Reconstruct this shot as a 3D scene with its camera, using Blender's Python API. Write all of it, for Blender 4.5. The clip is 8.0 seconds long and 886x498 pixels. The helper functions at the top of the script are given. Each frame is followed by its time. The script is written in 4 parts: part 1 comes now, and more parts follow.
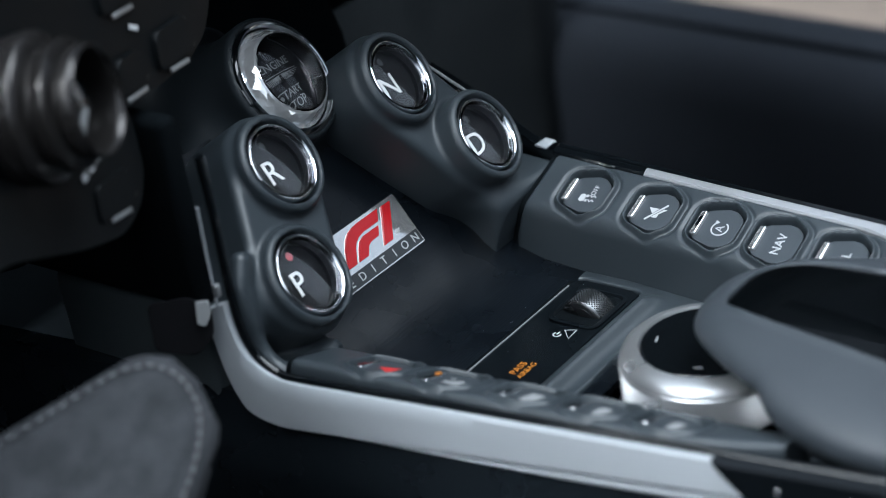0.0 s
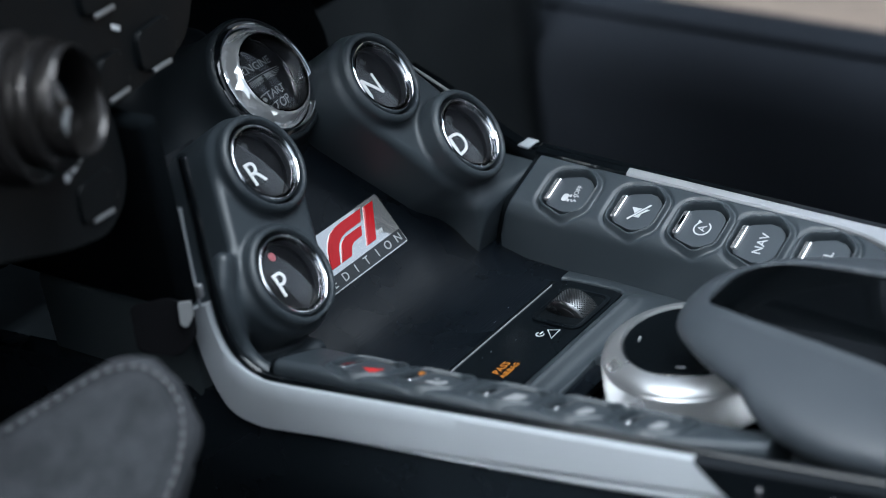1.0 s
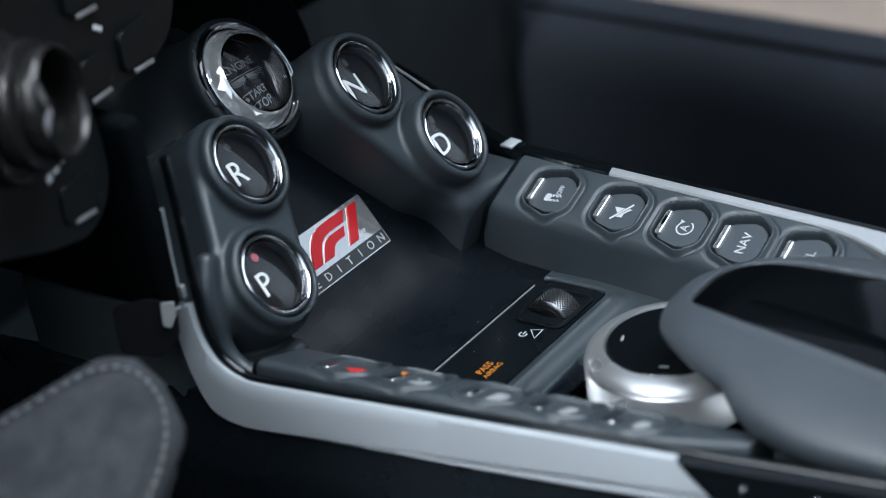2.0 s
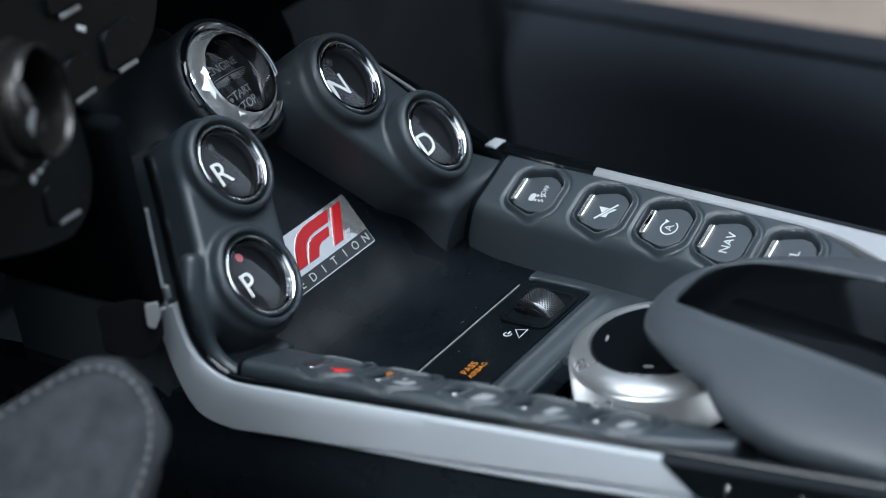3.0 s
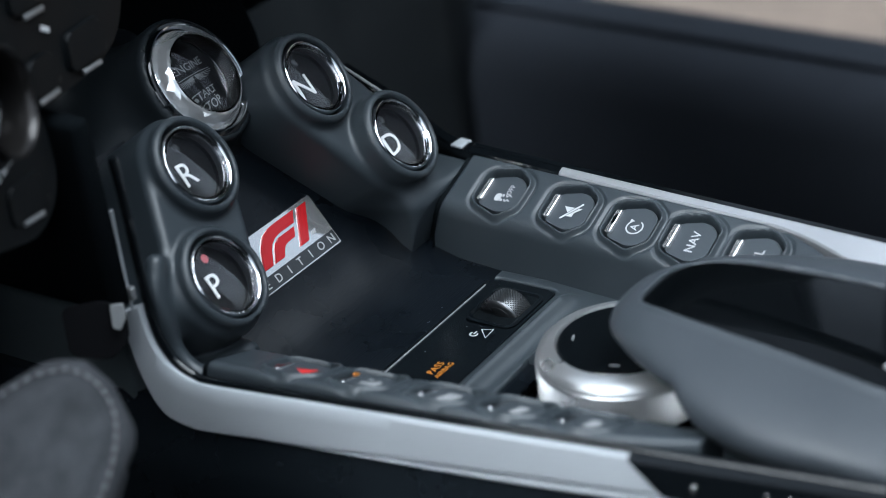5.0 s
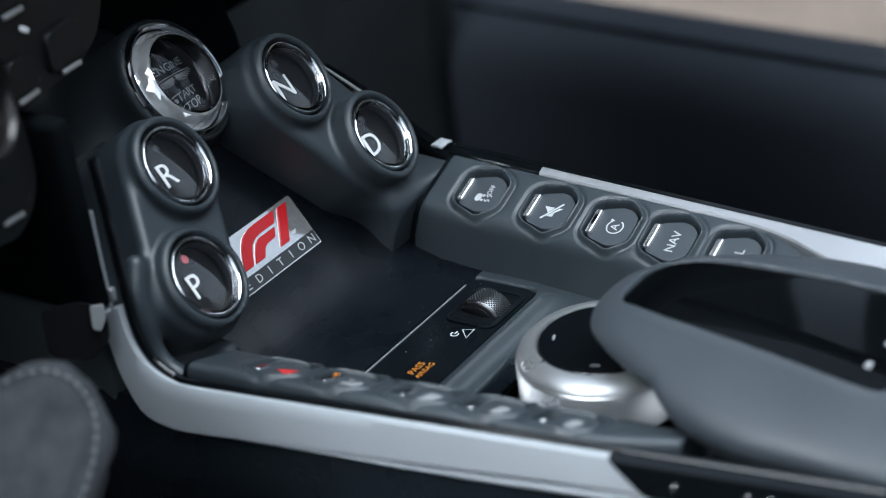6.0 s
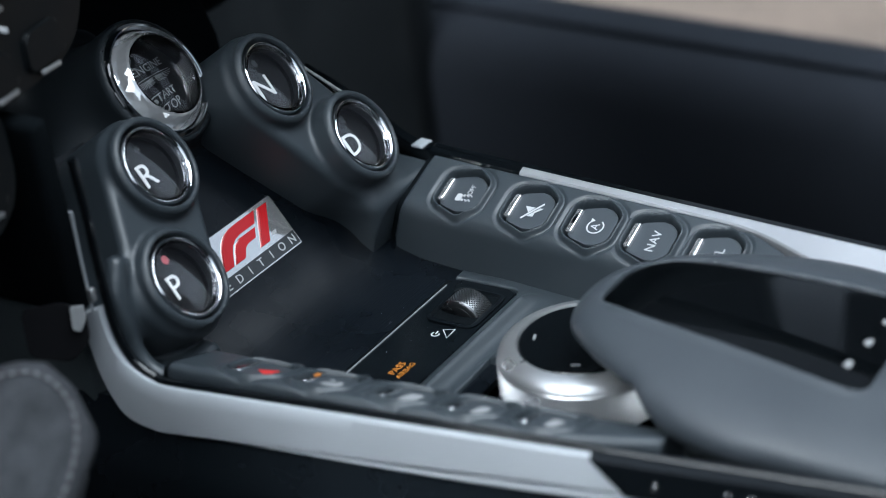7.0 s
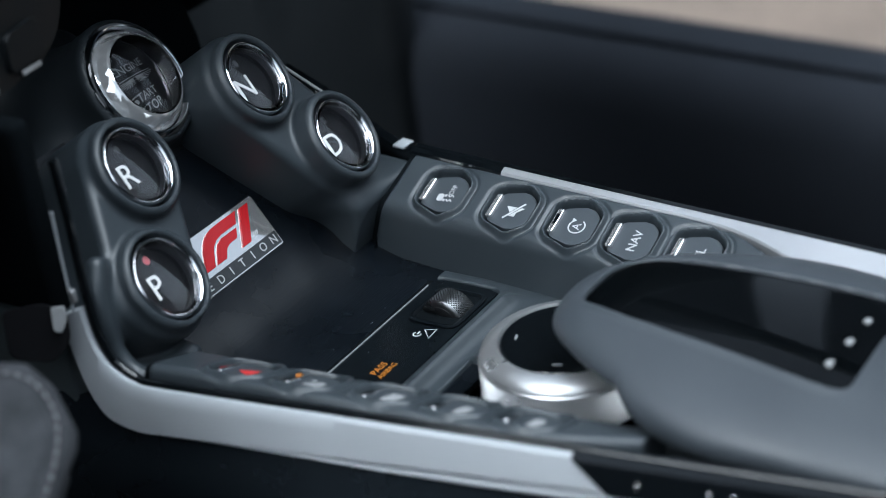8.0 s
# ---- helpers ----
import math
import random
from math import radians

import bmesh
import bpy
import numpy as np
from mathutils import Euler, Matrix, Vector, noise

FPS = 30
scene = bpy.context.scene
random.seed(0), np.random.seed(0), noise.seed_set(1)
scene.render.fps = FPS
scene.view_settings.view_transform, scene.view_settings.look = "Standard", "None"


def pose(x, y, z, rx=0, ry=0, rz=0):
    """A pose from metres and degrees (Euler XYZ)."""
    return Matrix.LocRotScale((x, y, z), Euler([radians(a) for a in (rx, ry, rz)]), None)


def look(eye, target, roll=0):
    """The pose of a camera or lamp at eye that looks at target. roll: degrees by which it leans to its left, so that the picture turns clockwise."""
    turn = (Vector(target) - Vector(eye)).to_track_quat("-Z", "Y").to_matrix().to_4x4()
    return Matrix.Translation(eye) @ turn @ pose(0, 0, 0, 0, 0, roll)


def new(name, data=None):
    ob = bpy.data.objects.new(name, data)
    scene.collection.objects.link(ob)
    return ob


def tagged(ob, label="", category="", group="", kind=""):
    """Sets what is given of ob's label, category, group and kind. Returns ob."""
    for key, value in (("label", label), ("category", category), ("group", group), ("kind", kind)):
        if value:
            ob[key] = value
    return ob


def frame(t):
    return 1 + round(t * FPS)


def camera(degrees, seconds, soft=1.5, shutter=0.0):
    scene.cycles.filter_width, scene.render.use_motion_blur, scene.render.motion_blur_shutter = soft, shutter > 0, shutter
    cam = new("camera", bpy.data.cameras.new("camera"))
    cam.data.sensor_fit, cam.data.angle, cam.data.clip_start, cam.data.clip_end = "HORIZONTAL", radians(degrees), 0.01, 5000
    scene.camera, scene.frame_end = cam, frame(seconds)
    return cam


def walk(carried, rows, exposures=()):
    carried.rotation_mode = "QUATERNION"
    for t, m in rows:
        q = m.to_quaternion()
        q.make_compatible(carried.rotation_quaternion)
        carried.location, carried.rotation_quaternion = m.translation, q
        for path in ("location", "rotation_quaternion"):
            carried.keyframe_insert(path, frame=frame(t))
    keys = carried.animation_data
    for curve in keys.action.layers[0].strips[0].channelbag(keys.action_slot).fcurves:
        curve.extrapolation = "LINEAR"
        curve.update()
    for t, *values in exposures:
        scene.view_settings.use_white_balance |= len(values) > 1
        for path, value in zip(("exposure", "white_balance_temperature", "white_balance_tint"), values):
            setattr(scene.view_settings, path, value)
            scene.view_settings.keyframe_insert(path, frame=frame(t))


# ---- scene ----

# ---------------------------------------------------------------- camera
# x: to the passenger's side, y: to the front of the car, z: up. The console's
# switch panels lie in the plane z = Z0.
Z0 = 0.60
cam = camera(26.72, 8.0, soft=0.7)
cam.data.dof.use_dof = True
cam.data.dof.focus_distance = 0.90
cam.data.dof.aperture_fstop = 5.2
EYE = Vector((-0.5925, -0.4571, 0.4175 + Z0))
START = Matrix.Translation(EYE) @ pose(0, 0, 0, 90 - 27.638, 0, -49.165) @ pose(0, 0, 0, 0, 0, -9.208)
PAN = [(0.0, 0.0), (0.5, 0.267), (1.0, 0.524), (1.5, 0.795), (3.0, 1.522), (3.5, 1.765), (4.0, 2.024),
       (4.5, 2.290), (6.0, 3.167), (6.5, 3.472), (7.0, 3.764), (7.5, 4.050), (8.0, 4.330)]


def panned(a):
    return START @ Matrix.Rotation(radians(a * 1.0185), 4, Vector((0.004, -1.0, -0.193)).normalized())


walk(cam, [(t, panned(a)) for t, a in PAN], exposures=[(0.0, 1.26, 5600, 3), (8.0, 1.26, 5600, 3)])

# ---------------------------------------------------------------- light
world = bpy.data.worlds.new("sky")
scene.world = world
world.use_nodes = True
wn = world.node_tree
sky = wn.nodes.new("ShaderNodeTexSky")
sky.sky_type = "NISHITA"
sky.sun_disc = False
sky.sun_elevation = radians(50)
sky.sun_rotation = radians(-80)
sky.air_density, sky.dust_density, sky.ozone_density = 0.8, 7.0, 1.0
grey = wn.nodes.new("ShaderNodeHueSaturation")
grey.inputs["Saturation"].default_value = 0.30
wn.links.new(sky.outputs["Color"], grey.inputs["Color"])
wn.links.new(grey.outputs["Color"], wn.nodes["Background"].inputs["Color"])
wn.nodes["Background"].inputs["Strength"].default_value = 0.115
sun = new("sun", bpy.data.lights.new("sun", "SUN"))
sun.data.energy, sun.data.angle, sun.data.color = 1.45, radians(42), (1.0, 0.98, 0.96)
sun.matrix_world = look((0.55, -1.0, 3.4), (0, 0, 0.6))


# ---------------------------------------------------------------- materials
def principled(name, colour, rough=0.5, metal=0.0, spec=0.5):
    m = bpy.data.materials.new(name)
    m.use_nodes = True
    b = m.node_tree.nodes["Principled BSDF"]
    b.inputs["Base Color"].default_value = (*colour, 1)
    b.inputs["Roughness"].default_value = rough
    b.inputs["Metallic"].default_value = metal
    b.inputs["Specular IOR Level"].default_value = spec
    return m, m.node_tree, b


def surface(name, colour, rough=0.5, metal=0.0, spec=0.5, grain=900.0, bump=0.05, vary=0.15, blotch=25.0, stretch=(1, 1, 1), rvary=0.08):
    """A surface with fine relief and two scales of variation."""
    m, nt, b = principled(name, colour, rough, metal, spec)
    n, l = nt.nodes, nt.links
    co = n.new("ShaderNodeTexCoord")
    mp = n.new("ShaderNodeMapping")
    mp.inputs["Scale"].default_value = stretch
    l.new(co.outputs["Object"], mp.inputs["Vector"])
    fine = n.new("ShaderNodeTexNoise")
    fine.inputs["Scale"].default_value, fine.inputs["Detail"].default_value = grain, 3
    big = n.new("ShaderNodeTexNoise")
    big.inputs["Scale"].default_value, big.inputs["Detail"].default_value = blotch, 4
    l.new(mp.outputs["Vector"], fine.inputs["Vector"])
    l.new(co.outputs["Object"], big.inputs["Vector"])
    mix = n.new("ShaderNodeMix")
    mix.data_type = "FLOAT"
    mix.inputs[0].default_value = 0.5
    l.new(fine.outputs["Fac"], mix.inputs[2])
    l.new(big.outputs["Fac"], mix.inputs[3])
    ramp = n.new("ShaderNodeMapRange")
    ramp.inputs[1].default_value, ramp.inputs[2].default_value = 0.3, 0.7
    ramp.inputs[3].default_value, ramp.inputs[4].default_value = 1 - vary, 1 + vary
    l.new(mix.outputs[0], ramp.inputs[0])
    mul = n.new("ShaderNodeVectorMath")
    mul.operation = "SCALE"
    mul.inputs[0].default_value = colour
    l.new(ramp.outputs[0], mul.inputs["Scale"])
    l.new(mul.outputs[0], b.inputs["Base Color"])
    rr = n.new("ShaderNodeMapRange")
    rr.inputs[1].default_value, rr.inputs[2].default_value = 0.3, 0.7
    rr.inputs[3].default_value, rr.inputs[4].default_value = max(rough - rvary, 0.01), rough + rvary
    l.new(big.outputs["Fac"], rr.inputs[0])
    l.new(rr.outputs[0], b.inputs["Roughness"])
    if bump:
        bp = n.new("ShaderNodeBump")
        bp.inputs["Strength"].default_value, bp.inputs["Distance"].default_value = bump, 0.0005
        l.new(fine.outputs["Fac"], bp.inputs["Height"])
        l.new(bp.outputs["Normal"], b.inputs["Normal"])
    return m


M_SOFT = surface("soft_touch_plastic", (0.028, 0.035, 0.041), 0.42, spec=0.5, grain=2200, bump=0.12)
# Darker copy of the soft plastic; the dash's shade is in its colour.
M_SOFT_SHADED = surface("shaded_soft_plastic", (0.0150, 0.0190, 0.0225), 0.45, spec=0.35, grain=2200, bump=0.12)
M_KEY = surface("key_plastic", (0.034, 0.041, 0.048), 0.55, spec=0.3, grain=2600, bump=0.06)
M_REST = surface("palm_rest_leather", (0.036, 0.042, 0.049), 0.46, spec=0.4, grain=1500, bump=0.15)
M_WHEEL = surface("wheel_plastic", (0.0036, 0.0046, 0.0054), 0.42, spec=0.18, grain=1800, bump=0.1)
M_GLOSS = surface("piano_black", (0.003, 0.004, 0.005), 0.06, grain=400, bump=0.0, rvary=0.03)
M_PANEL = surface("black_glass_panel", (0.0034, 0.0048, 0.0062), 0.26, spec=0.18, grain=500, bump=0.0, rvary=0.05)
M_TRAY = surface("brushed_black_metal", (0.0030, 0.0045, 0.0066), 0.28, spec=0.28, grain=1300, bump=0.35, vary=0.4, stretch=(0.06, 1, 0.3))
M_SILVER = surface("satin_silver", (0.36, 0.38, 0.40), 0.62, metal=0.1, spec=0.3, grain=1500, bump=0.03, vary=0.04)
# Same silver as the side trim, set more metallic so the top strip dims.
M_SATIN = surface("satin_silver_dimmed", (0.40, 0.41, 0.43), 0.36, metal=0.6, grain=1500, bump=0.03, vary=0.04)
M_CHROME = surface("chrome", (0.75, 0.76, 0.78), 0.06, metal=1.0, grain=300, bump=0.0, vary=0.03, rvary=0.02)
M_ALU = surface("brushed_aluminium", (0.46, 0.47, 0.48), 0.33, metal=0.8, grain=2500, bump=0.08, vary=0.05)
M_PLATE = surface("polished_badge_metal", (0.88, 0.87, 0.86), 0.08, metal=0.85, grain=300, bump=0.0, vary=0.03, rvary=0.03)
M_BEVEL = surface("cut_crystal_bevel", (0.80, 0.80, 0.80), 0.07, metal=0.72, grain=300, bump=0.0, vary=0.04, rvary=0.03)
M_FACET = surface("bright_facets", (0.86, 0.86, 0.87), 0.12, metal=0.85, grain=300, bump=0.0, vary=0.05)
M_BRONZE = surface("dark_bronze_metal", (0.040, 0.037, 0.036), 0.24, metal=0.7, grain=900, bump=0.03)
M_SUEDE = surface("grey_suede", (0.036, 0.038, 0.042), 0.95, spec=0.12, grain=1300, bump=0.6, vary=0.5, blotch=90)
M_THREAD = surface("grey_thread", (0.16, 0.16, 0.17), 0.8, grain=2500, bump=0.3)
M_LEATHER = surface("black_leather", (0.008, 0.010, 0.012), 0.6, spec=0.25, grain=700, bump=0.3)
M_CARPET = surface("black_carpet", (0.0038, 0.005, 0.006), 1.0, spec=0.03, grain=900, bump=0.8, vary=0.4)
M_SILL = surface("blue_black_paint", (0.0180, 0.0210, 0.0270), 0.75, spec=0.10, grain=300, bump=0.0)
M_FLANK = surface("satin_black_flank", (0.011, 0.0145, 0.0185), 0.24, grain=500, bump=0.0)
M_PAVE = surface("pale_paving", (0.16, 0.125, 0.10), 0.9, grain=60, bump=0.3, vary=0.25, blotch=6)
M_WHITE = surface("white_print", (0.40, 0.41, 0.42), 0.6, grain=900, bump=0.0, vary=0.05)
M_RED = surface("red_enamel", (0.42, 0.012, 0.016), 0.22, grain=500, bump=0.0, vary=0.06)
M_REDP = surface("red_print", (0.50, 0.02, 0.02), 0.5, grain=500, bump=0.0)
M_GREY = surface("grey_print", (0.58, 0.59, 0.60), 0.6, grain=900, bump=0.0)
M_DIM = surface("dim_grey_print", (0.22, 0.225, 0.23), 0.6, grain=900, bump=0.0)
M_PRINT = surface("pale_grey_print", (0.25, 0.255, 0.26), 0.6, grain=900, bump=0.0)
M_BADGE = surface("dark_grey_enamel", (0.035, 0.037, 0.040), 0.2, grain=500, bump=0.0)
M_KNURL = surface("knurled_dark_metal", (0.14, 0.145, 0.15), 0.30, metal=1.0, grain=900, bump=0.02)


def glowing(name, colour, power):
    m, nt, b = principled(name, colour, 0.5)
    b.inputs["Emission Color"].default_value = (*colour, 1)
    b.inputs["Emission Strength"].default_value = power
    return m


M_AMBER = glowing("amber_lamp", (0.40, 0.14, 0.012), 0.04)
M_GLOW = glowing("red_lamp", (0.34, 0.06, 0.07), 0.04)
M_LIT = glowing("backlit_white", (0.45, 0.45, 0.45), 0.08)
M_CHEEK = surface("grey_black_side_trim", (0.045, 0.055, 0.060), 0.55, spec=0.3, grain=1800, bump=0.1)
M_ETCH = surface("etched_frosting", (0.20, 0.205, 0.21), 0.8, grain=2000, bump=0.0)
M_INK = surface("matt_black_backing", (0.004, 0.004, 0.005), 0.7, spec=0.1, grain=900, bump=0.0)
M_GLASS, _nt, _b = principled("clear_glass", (1, 1, 1), 0.0)
_b.inputs["Transmission Weight"].default_value = 1.0
_b.inputs["IOR"].default_value = 1.5


# ---------------------------------------------------------------- building tools
def thing(name, base, label, category, group="", kind=""):
    """An Empty at the base of a thing; its parts are built in console coordinates."""
    ob = new(name)
    ob.location = (base[0], base[1], base[2] + Z0)
    ob.empty_display_size = 0.01
    tagged(ob, label, category, group, kind)
    BASE[ob] = Vector(base)
    return ob


BASE = {}


def part(name, bm, mat, parent, label="", smooth=True, flip=False):
    """Links a bmesh (or a mesh) as one object under a thing or a part."""
    if isinstance(bm, bmesh.types.BMesh):
        if flip:
            bmesh.ops.reverse_faces(bm, faces=bm.faces)
        me = bpy.data.meshes.new(name)
        bm.to_mesh(me)
        bm.free()
    else:
        me = bm
    base = BASE[parent]
    me.transform(Matrix.Translation(-base))
    me.materials.clear()
    me.materials.append(mat)
    if smooth:
        for p in me.polygons:
            p.use_smooth = True
        me.set_sharp_from_angle(angle=radians(38))
    ob = new(name, me)
    ob.parent = parent
    BASE[ob] = base
    if label:
        tagged(ob, label)
    return ob


def lathe(profile, seg=64, m=Matrix(), close=True):
    """A profile of (radius, height) turned about the local z axis."""
    bm = bmesh.new()
    rings = []
    for r, h in profile:
        if r < 1e-6:
            rings.append([bm.verts.new(m @ Vector((0, 0, h)))])
        else:
            rings.append([bm.verts.new(m @ Vector((r * math.cos(2 * math.pi * i / seg), r * math.sin(2 * math.pi * i / seg), h))) for i in range(seg)])
    for a, b in zip(rings, rings[1:]):
        for i in range(seg):
            j = (i + 1) % seg
            if len(a) == 1 and len(b) == 1:
                continue
            if len(a) == 1:
                bm.faces.new((a[0], b[j], b[i]))
            elif len(b) == 1:
                bm.faces.new((a[i], a[j], b[0]))
            else:
                bm.faces.new((a[i], a[j], b[j], b[i]))
    bmesh.ops.recalc_face_normals(bm, faces=bm.faces)
    return bm


def prism(outline, z0, z1, bevel=0.0, m=Matrix(), seg=2):
    """An outline in the local xy plane, extruded and bevelled round its upper edge."""
    bm = bmesh.new()
    low = [bm.verts.new((x, y, z0)) for x, y in outline]
    top = [bm.verts.new((x, y, z1)) for x, y in outline]
    n = len(outline)
    bm.faces.new(low[::-1])
    lid = bm.faces.new(top)
    for i in range(n):
        j = (i + 1) % n
        bm.faces.new((low[i], low[j], top[j], top[i]))
    if bevel:
        bmesh.ops.bevel(bm, geom=list(lid.edges), offset=bevel, segments=seg, affect="EDGES", profile=0.5)
        top_face = max(bm.faces, key=lambda q: q.calc_center_median().z + q.calc_area())
        bmesh.ops.inset_individual(bm, faces=[top_face], thickness=bevel * 0.4, use_even_offset=True)
    bmesh.ops.transform(bm, matrix=m, verts=bm.verts)
    bmesh.ops.recalc_face_normals(bm, faces=bm.faces)
    return bm


def rbox(size, bevel, m=Matrix(), seg=3):
    bm = bmesh.new()
    bmesh.ops.create_cube(bm, size=1.0, matrix=Matrix.Diagonal((*size, 1)))
    if bevel:
        bmesh.ops.bevel(bm, geom=list(bm.edges), offset=bevel, segments=seg, affect="EDGES", profile=0.5)
    bmesh.ops.transform(bm, matrix=m, verts=bm.verts)
    return bm


def loft(rings, closed=True, caps=True):
    """Rings of equal count joined one after another."""
    bm = bmesh.new()
    vs = [[bm.verts.new(p) for p in r] for r in rings]
    n = len(rings[0])
    for a, b in zip(vs, vs[1:]):
        for i in range(n if closed else n - 1):
            j = (i + 1) % n
            bm.faces.new((a[i], a[j], b[j], b[i]))
    if caps and closed:
        bm.faces.new(vs[0][::-1])
        bm.faces.new(vs[-1])
    bmesh.ops.recalc_face_normals(bm, faces=bm.faces)
    return bm


def tube(points, r, seg=10):
    rings = []
    pts = [Vector(p) for p in points]
    for i, p in enumerate(pts):
        d = (pts[min(i + 1, len(pts) - 1)] - pts[max(i - 1, 0)]).normalized()
        a = d.orthogonal().normalized() if i == 0 else (a - d * a.dot(d)).normalized()
        b = d.cross(a)
        rings.append([p + r * (math.cos(2 * math.pi * k / seg) * a + math.sin(2 * math.pi * k / seg) * b) for k in range(seg)])
    return loft(rings)


def rounded(pts, r, n=5):
    """A polygon with its corners rounded."""
    out = []
    k = len(pts)
    for i in range(k):
        p, a, b = Vector(pts[i]), Vector(pts[i - 1]), Vector(pts[(i + 1) % k])
        u, w = (a - p).normalized(), (b - p).normalized()
        d = min(r, 0.45 * (a - p).length, 0.45 * (b - p).length)
        s, e = p + u * d, p + w * d
        for q in range(n + 1):
            t = q / n
            out.append(tuple((1 - t) ** 2 * s + 2 * t * (1 - t) * p + t * t * e))
    return out


def lettering(text, size, m, depth=0.0002, align="CENTER"):
    """Words in the built-in font as a mesh in the local xy plane of m."""
    cu = bpy.data.curves.new("lettering", "FONT")
    cu.body, cu.size, cu.extrude, cu.align_x, cu.align_y = text, size, depth, align, "CENTER"
    cu.resolution_u = 3
    tmp = bpy.data.objects.new("lettering", cu)
    me = bpy.data.meshes.new_from_object(tmp)
    bpy.data.objects.remove(tmp)
    bpy.data.curves.remove(cu)
    me.transform(m)
    return me


def stroke(points, w, h, m, closed=False):
    """A printed line of width w along points in the local xy plane."""
    bm = bmesh.new()
    pts = [Vector(p) for p in points]
    n = len(pts)
    left, right = [], []
    for i, p in enumerate(pts):
        a = pts[i - 1] if (i or closed) else p
        b = pts[(i + 1) % n] if (i < n - 1 or closed) else p
        d = (b - a).normalized()
        s = Vector((-d.y, d.x)) * w / 2
        left.append(p + s)
        right.append(p - s)
    lo = [(bm.verts.new((*a, 0)), bm.verts.new((*b, 0)), bm.verts.new((*b, h)), bm.verts.new((*a, h))) for a, b in zip(left, right)]
    for i in range(n if closed else n - 1):
        a, b = lo[i], lo[(i + 1) % n]
        for k in range(4):
            bm.faces.new((a[k], a[(k + 1) % 4], b[(k + 1) % 4], b[k]))
    if not closed:
        bm.faces.new(lo[0])
        bm.faces.new(lo[-1][::-1])
    bmesh.ops.recalc_face_normals(bm, faces=bm.faces)
    bmesh.ops.transform(bm, matrix=m, verts=bm.verts)
    return bm


def join(*bms):
    out = bmesh.new()
    for b in bms:
        me = b
        if isinstance(b, bmesh.types.BMesh):
            me = bpy.data.meshes.new("piece")
            b.to_mesh(me)
            b.free()
        out.from_mesh(me)
        bpy.data.meshes.remove(me)
    return out


def arc(cx, cy, r, a0, a1, n=16):
    return [(cx + r * math.cos(radians(a0 + (a1 - a0) * i / n)), cy + r * math.sin(radians(a0 + (a1 - a0) * i / n))) for i in range(n + 1)]


def frame_of(p, n, right=(1, 0, 0)):
    """A pose at p with z along n and x as near as can be to right."""
    z = Vector(n).normalized()
    x = Vector(right)
    x = (x - z * x.dot(z)).normalized()
    y = z.cross(x)
    return Matrix.Translation(p) @ Matrix((x, y, z)).transposed().to_4x4()


def mm(*q):
    """Points in millimetres."""
    return [(a / 1000, b / 1000) for a, b in q]


def smooth_path(pts, n=6):
    """A smooth curve through a few points."""
    P = [Vector(p) for p in pts]
    P = [2 * P[0] - P[1]] + P + [2 * P[-1] - P[-2]]
    out = []
    for a, b, c, d in zip(P, P[1:], P[2:], P[3:]):
        for i in range(n):
            t = i / n
            out.append(0.5 * (2 * b + (c - a) * t + (2 * a - 5 * b + 4 * c - d) * t * t + (3 * b - a - 3 * c + d) * t ** 3))
    return out + [P[-2]]


# distance fields, meshed by surface nets: soft moulded shapes
def skin(name, field, lo, hi, step):
    ax = [np.arange(a, b + step, step) for a, b in zip(lo, hi)]
    X, Y, Z = np.meshgrid(*ax, indexing="ij")
    F = field(X, Y, Z)
    s = F < 0
    shape = np.array(F.shape) - 1
    acc, cnt = np.zeros((*shape, 3)), np.zeros(tuple(shape))
    corner = [(i, j, k) for i in (0, 1) for j in (0, 1) for k in (0, 1)]
    cut = lambda A, c: A[c[0]:c[0] + shape[0], c[1]:c[1] + shape[1], c[2]:c[2] + shape[2]]
    for a in corner:
        for d in range(3):
            if a[d]:
                continue
            b = tuple(v + (q == d) for q, v in enumerate(a))
            cross = cut(s, a) != cut(s, b)
            fa, fb = cut(F, a)[cross], cut(F, b)[cross]
            t = fa / (fa - fb)
            p = np.tile(np.array(a, float), (len(t), 1))
            p[:, d] += t
            acc[cross] += p
            cnt[cross] += 1
    live = cnt > 0
    index = -np.ones(tuple(shape), int)
    index[live] = np.arange(live.sum())
    verts = (np.argwhere(live) + acc[live] / cnt[live][:, None]) * step + np.array(lo)
    quads = []
    for d in range(3):
        e, g = (d + 1) % 3, (d + 2) % 3
        a = [slice(None)] * 3
        b = [slice(None)] * 3
        a[d], b[d] = slice(0, -1), slice(1, None)
        where = np.argwhere(s[tuple(a)] != s[tuple(b)])
        where = where[(where[:, e] > 0) & (where[:, g] > 0) & (where[:, e] < shape[e]) & (where[:, g] < shape[g])]
        out = s[tuple(a)][tuple(where.T)]
        ue, ug = np.eye(3, dtype=int)[e], np.eye(3, dtype=int)[g]
        q = np.stack([index[tuple((where - o).T)] for o in (0 * ue, ue, ue + ug, ug)], 1)
        q[~out] = q[~out][:, ::-1]
        quads.append(q)
    quads = np.concatenate(quads)
    quads = quads[(quads >= 0).all(1)]
    me = bpy.data.meshes.new(name)
    me.from_pydata(verts.tolist(), [], quads.tolist())
    bm = bmesh.new()
    bm.from_mesh(me)
    bmesh.ops.recalc_face_normals(bm, faces=bm.faces)
    bm.to_mesh(me)
    bm.free()
    return me


def smin(a, b, k):
    h = np.clip(0.5 + 0.5 * (b - a) / k, 0, 1)
    return b + (a - b) * h - k * h * (1 - h)


def smax(a, b, k):
    return -smin(-a, -b, k)


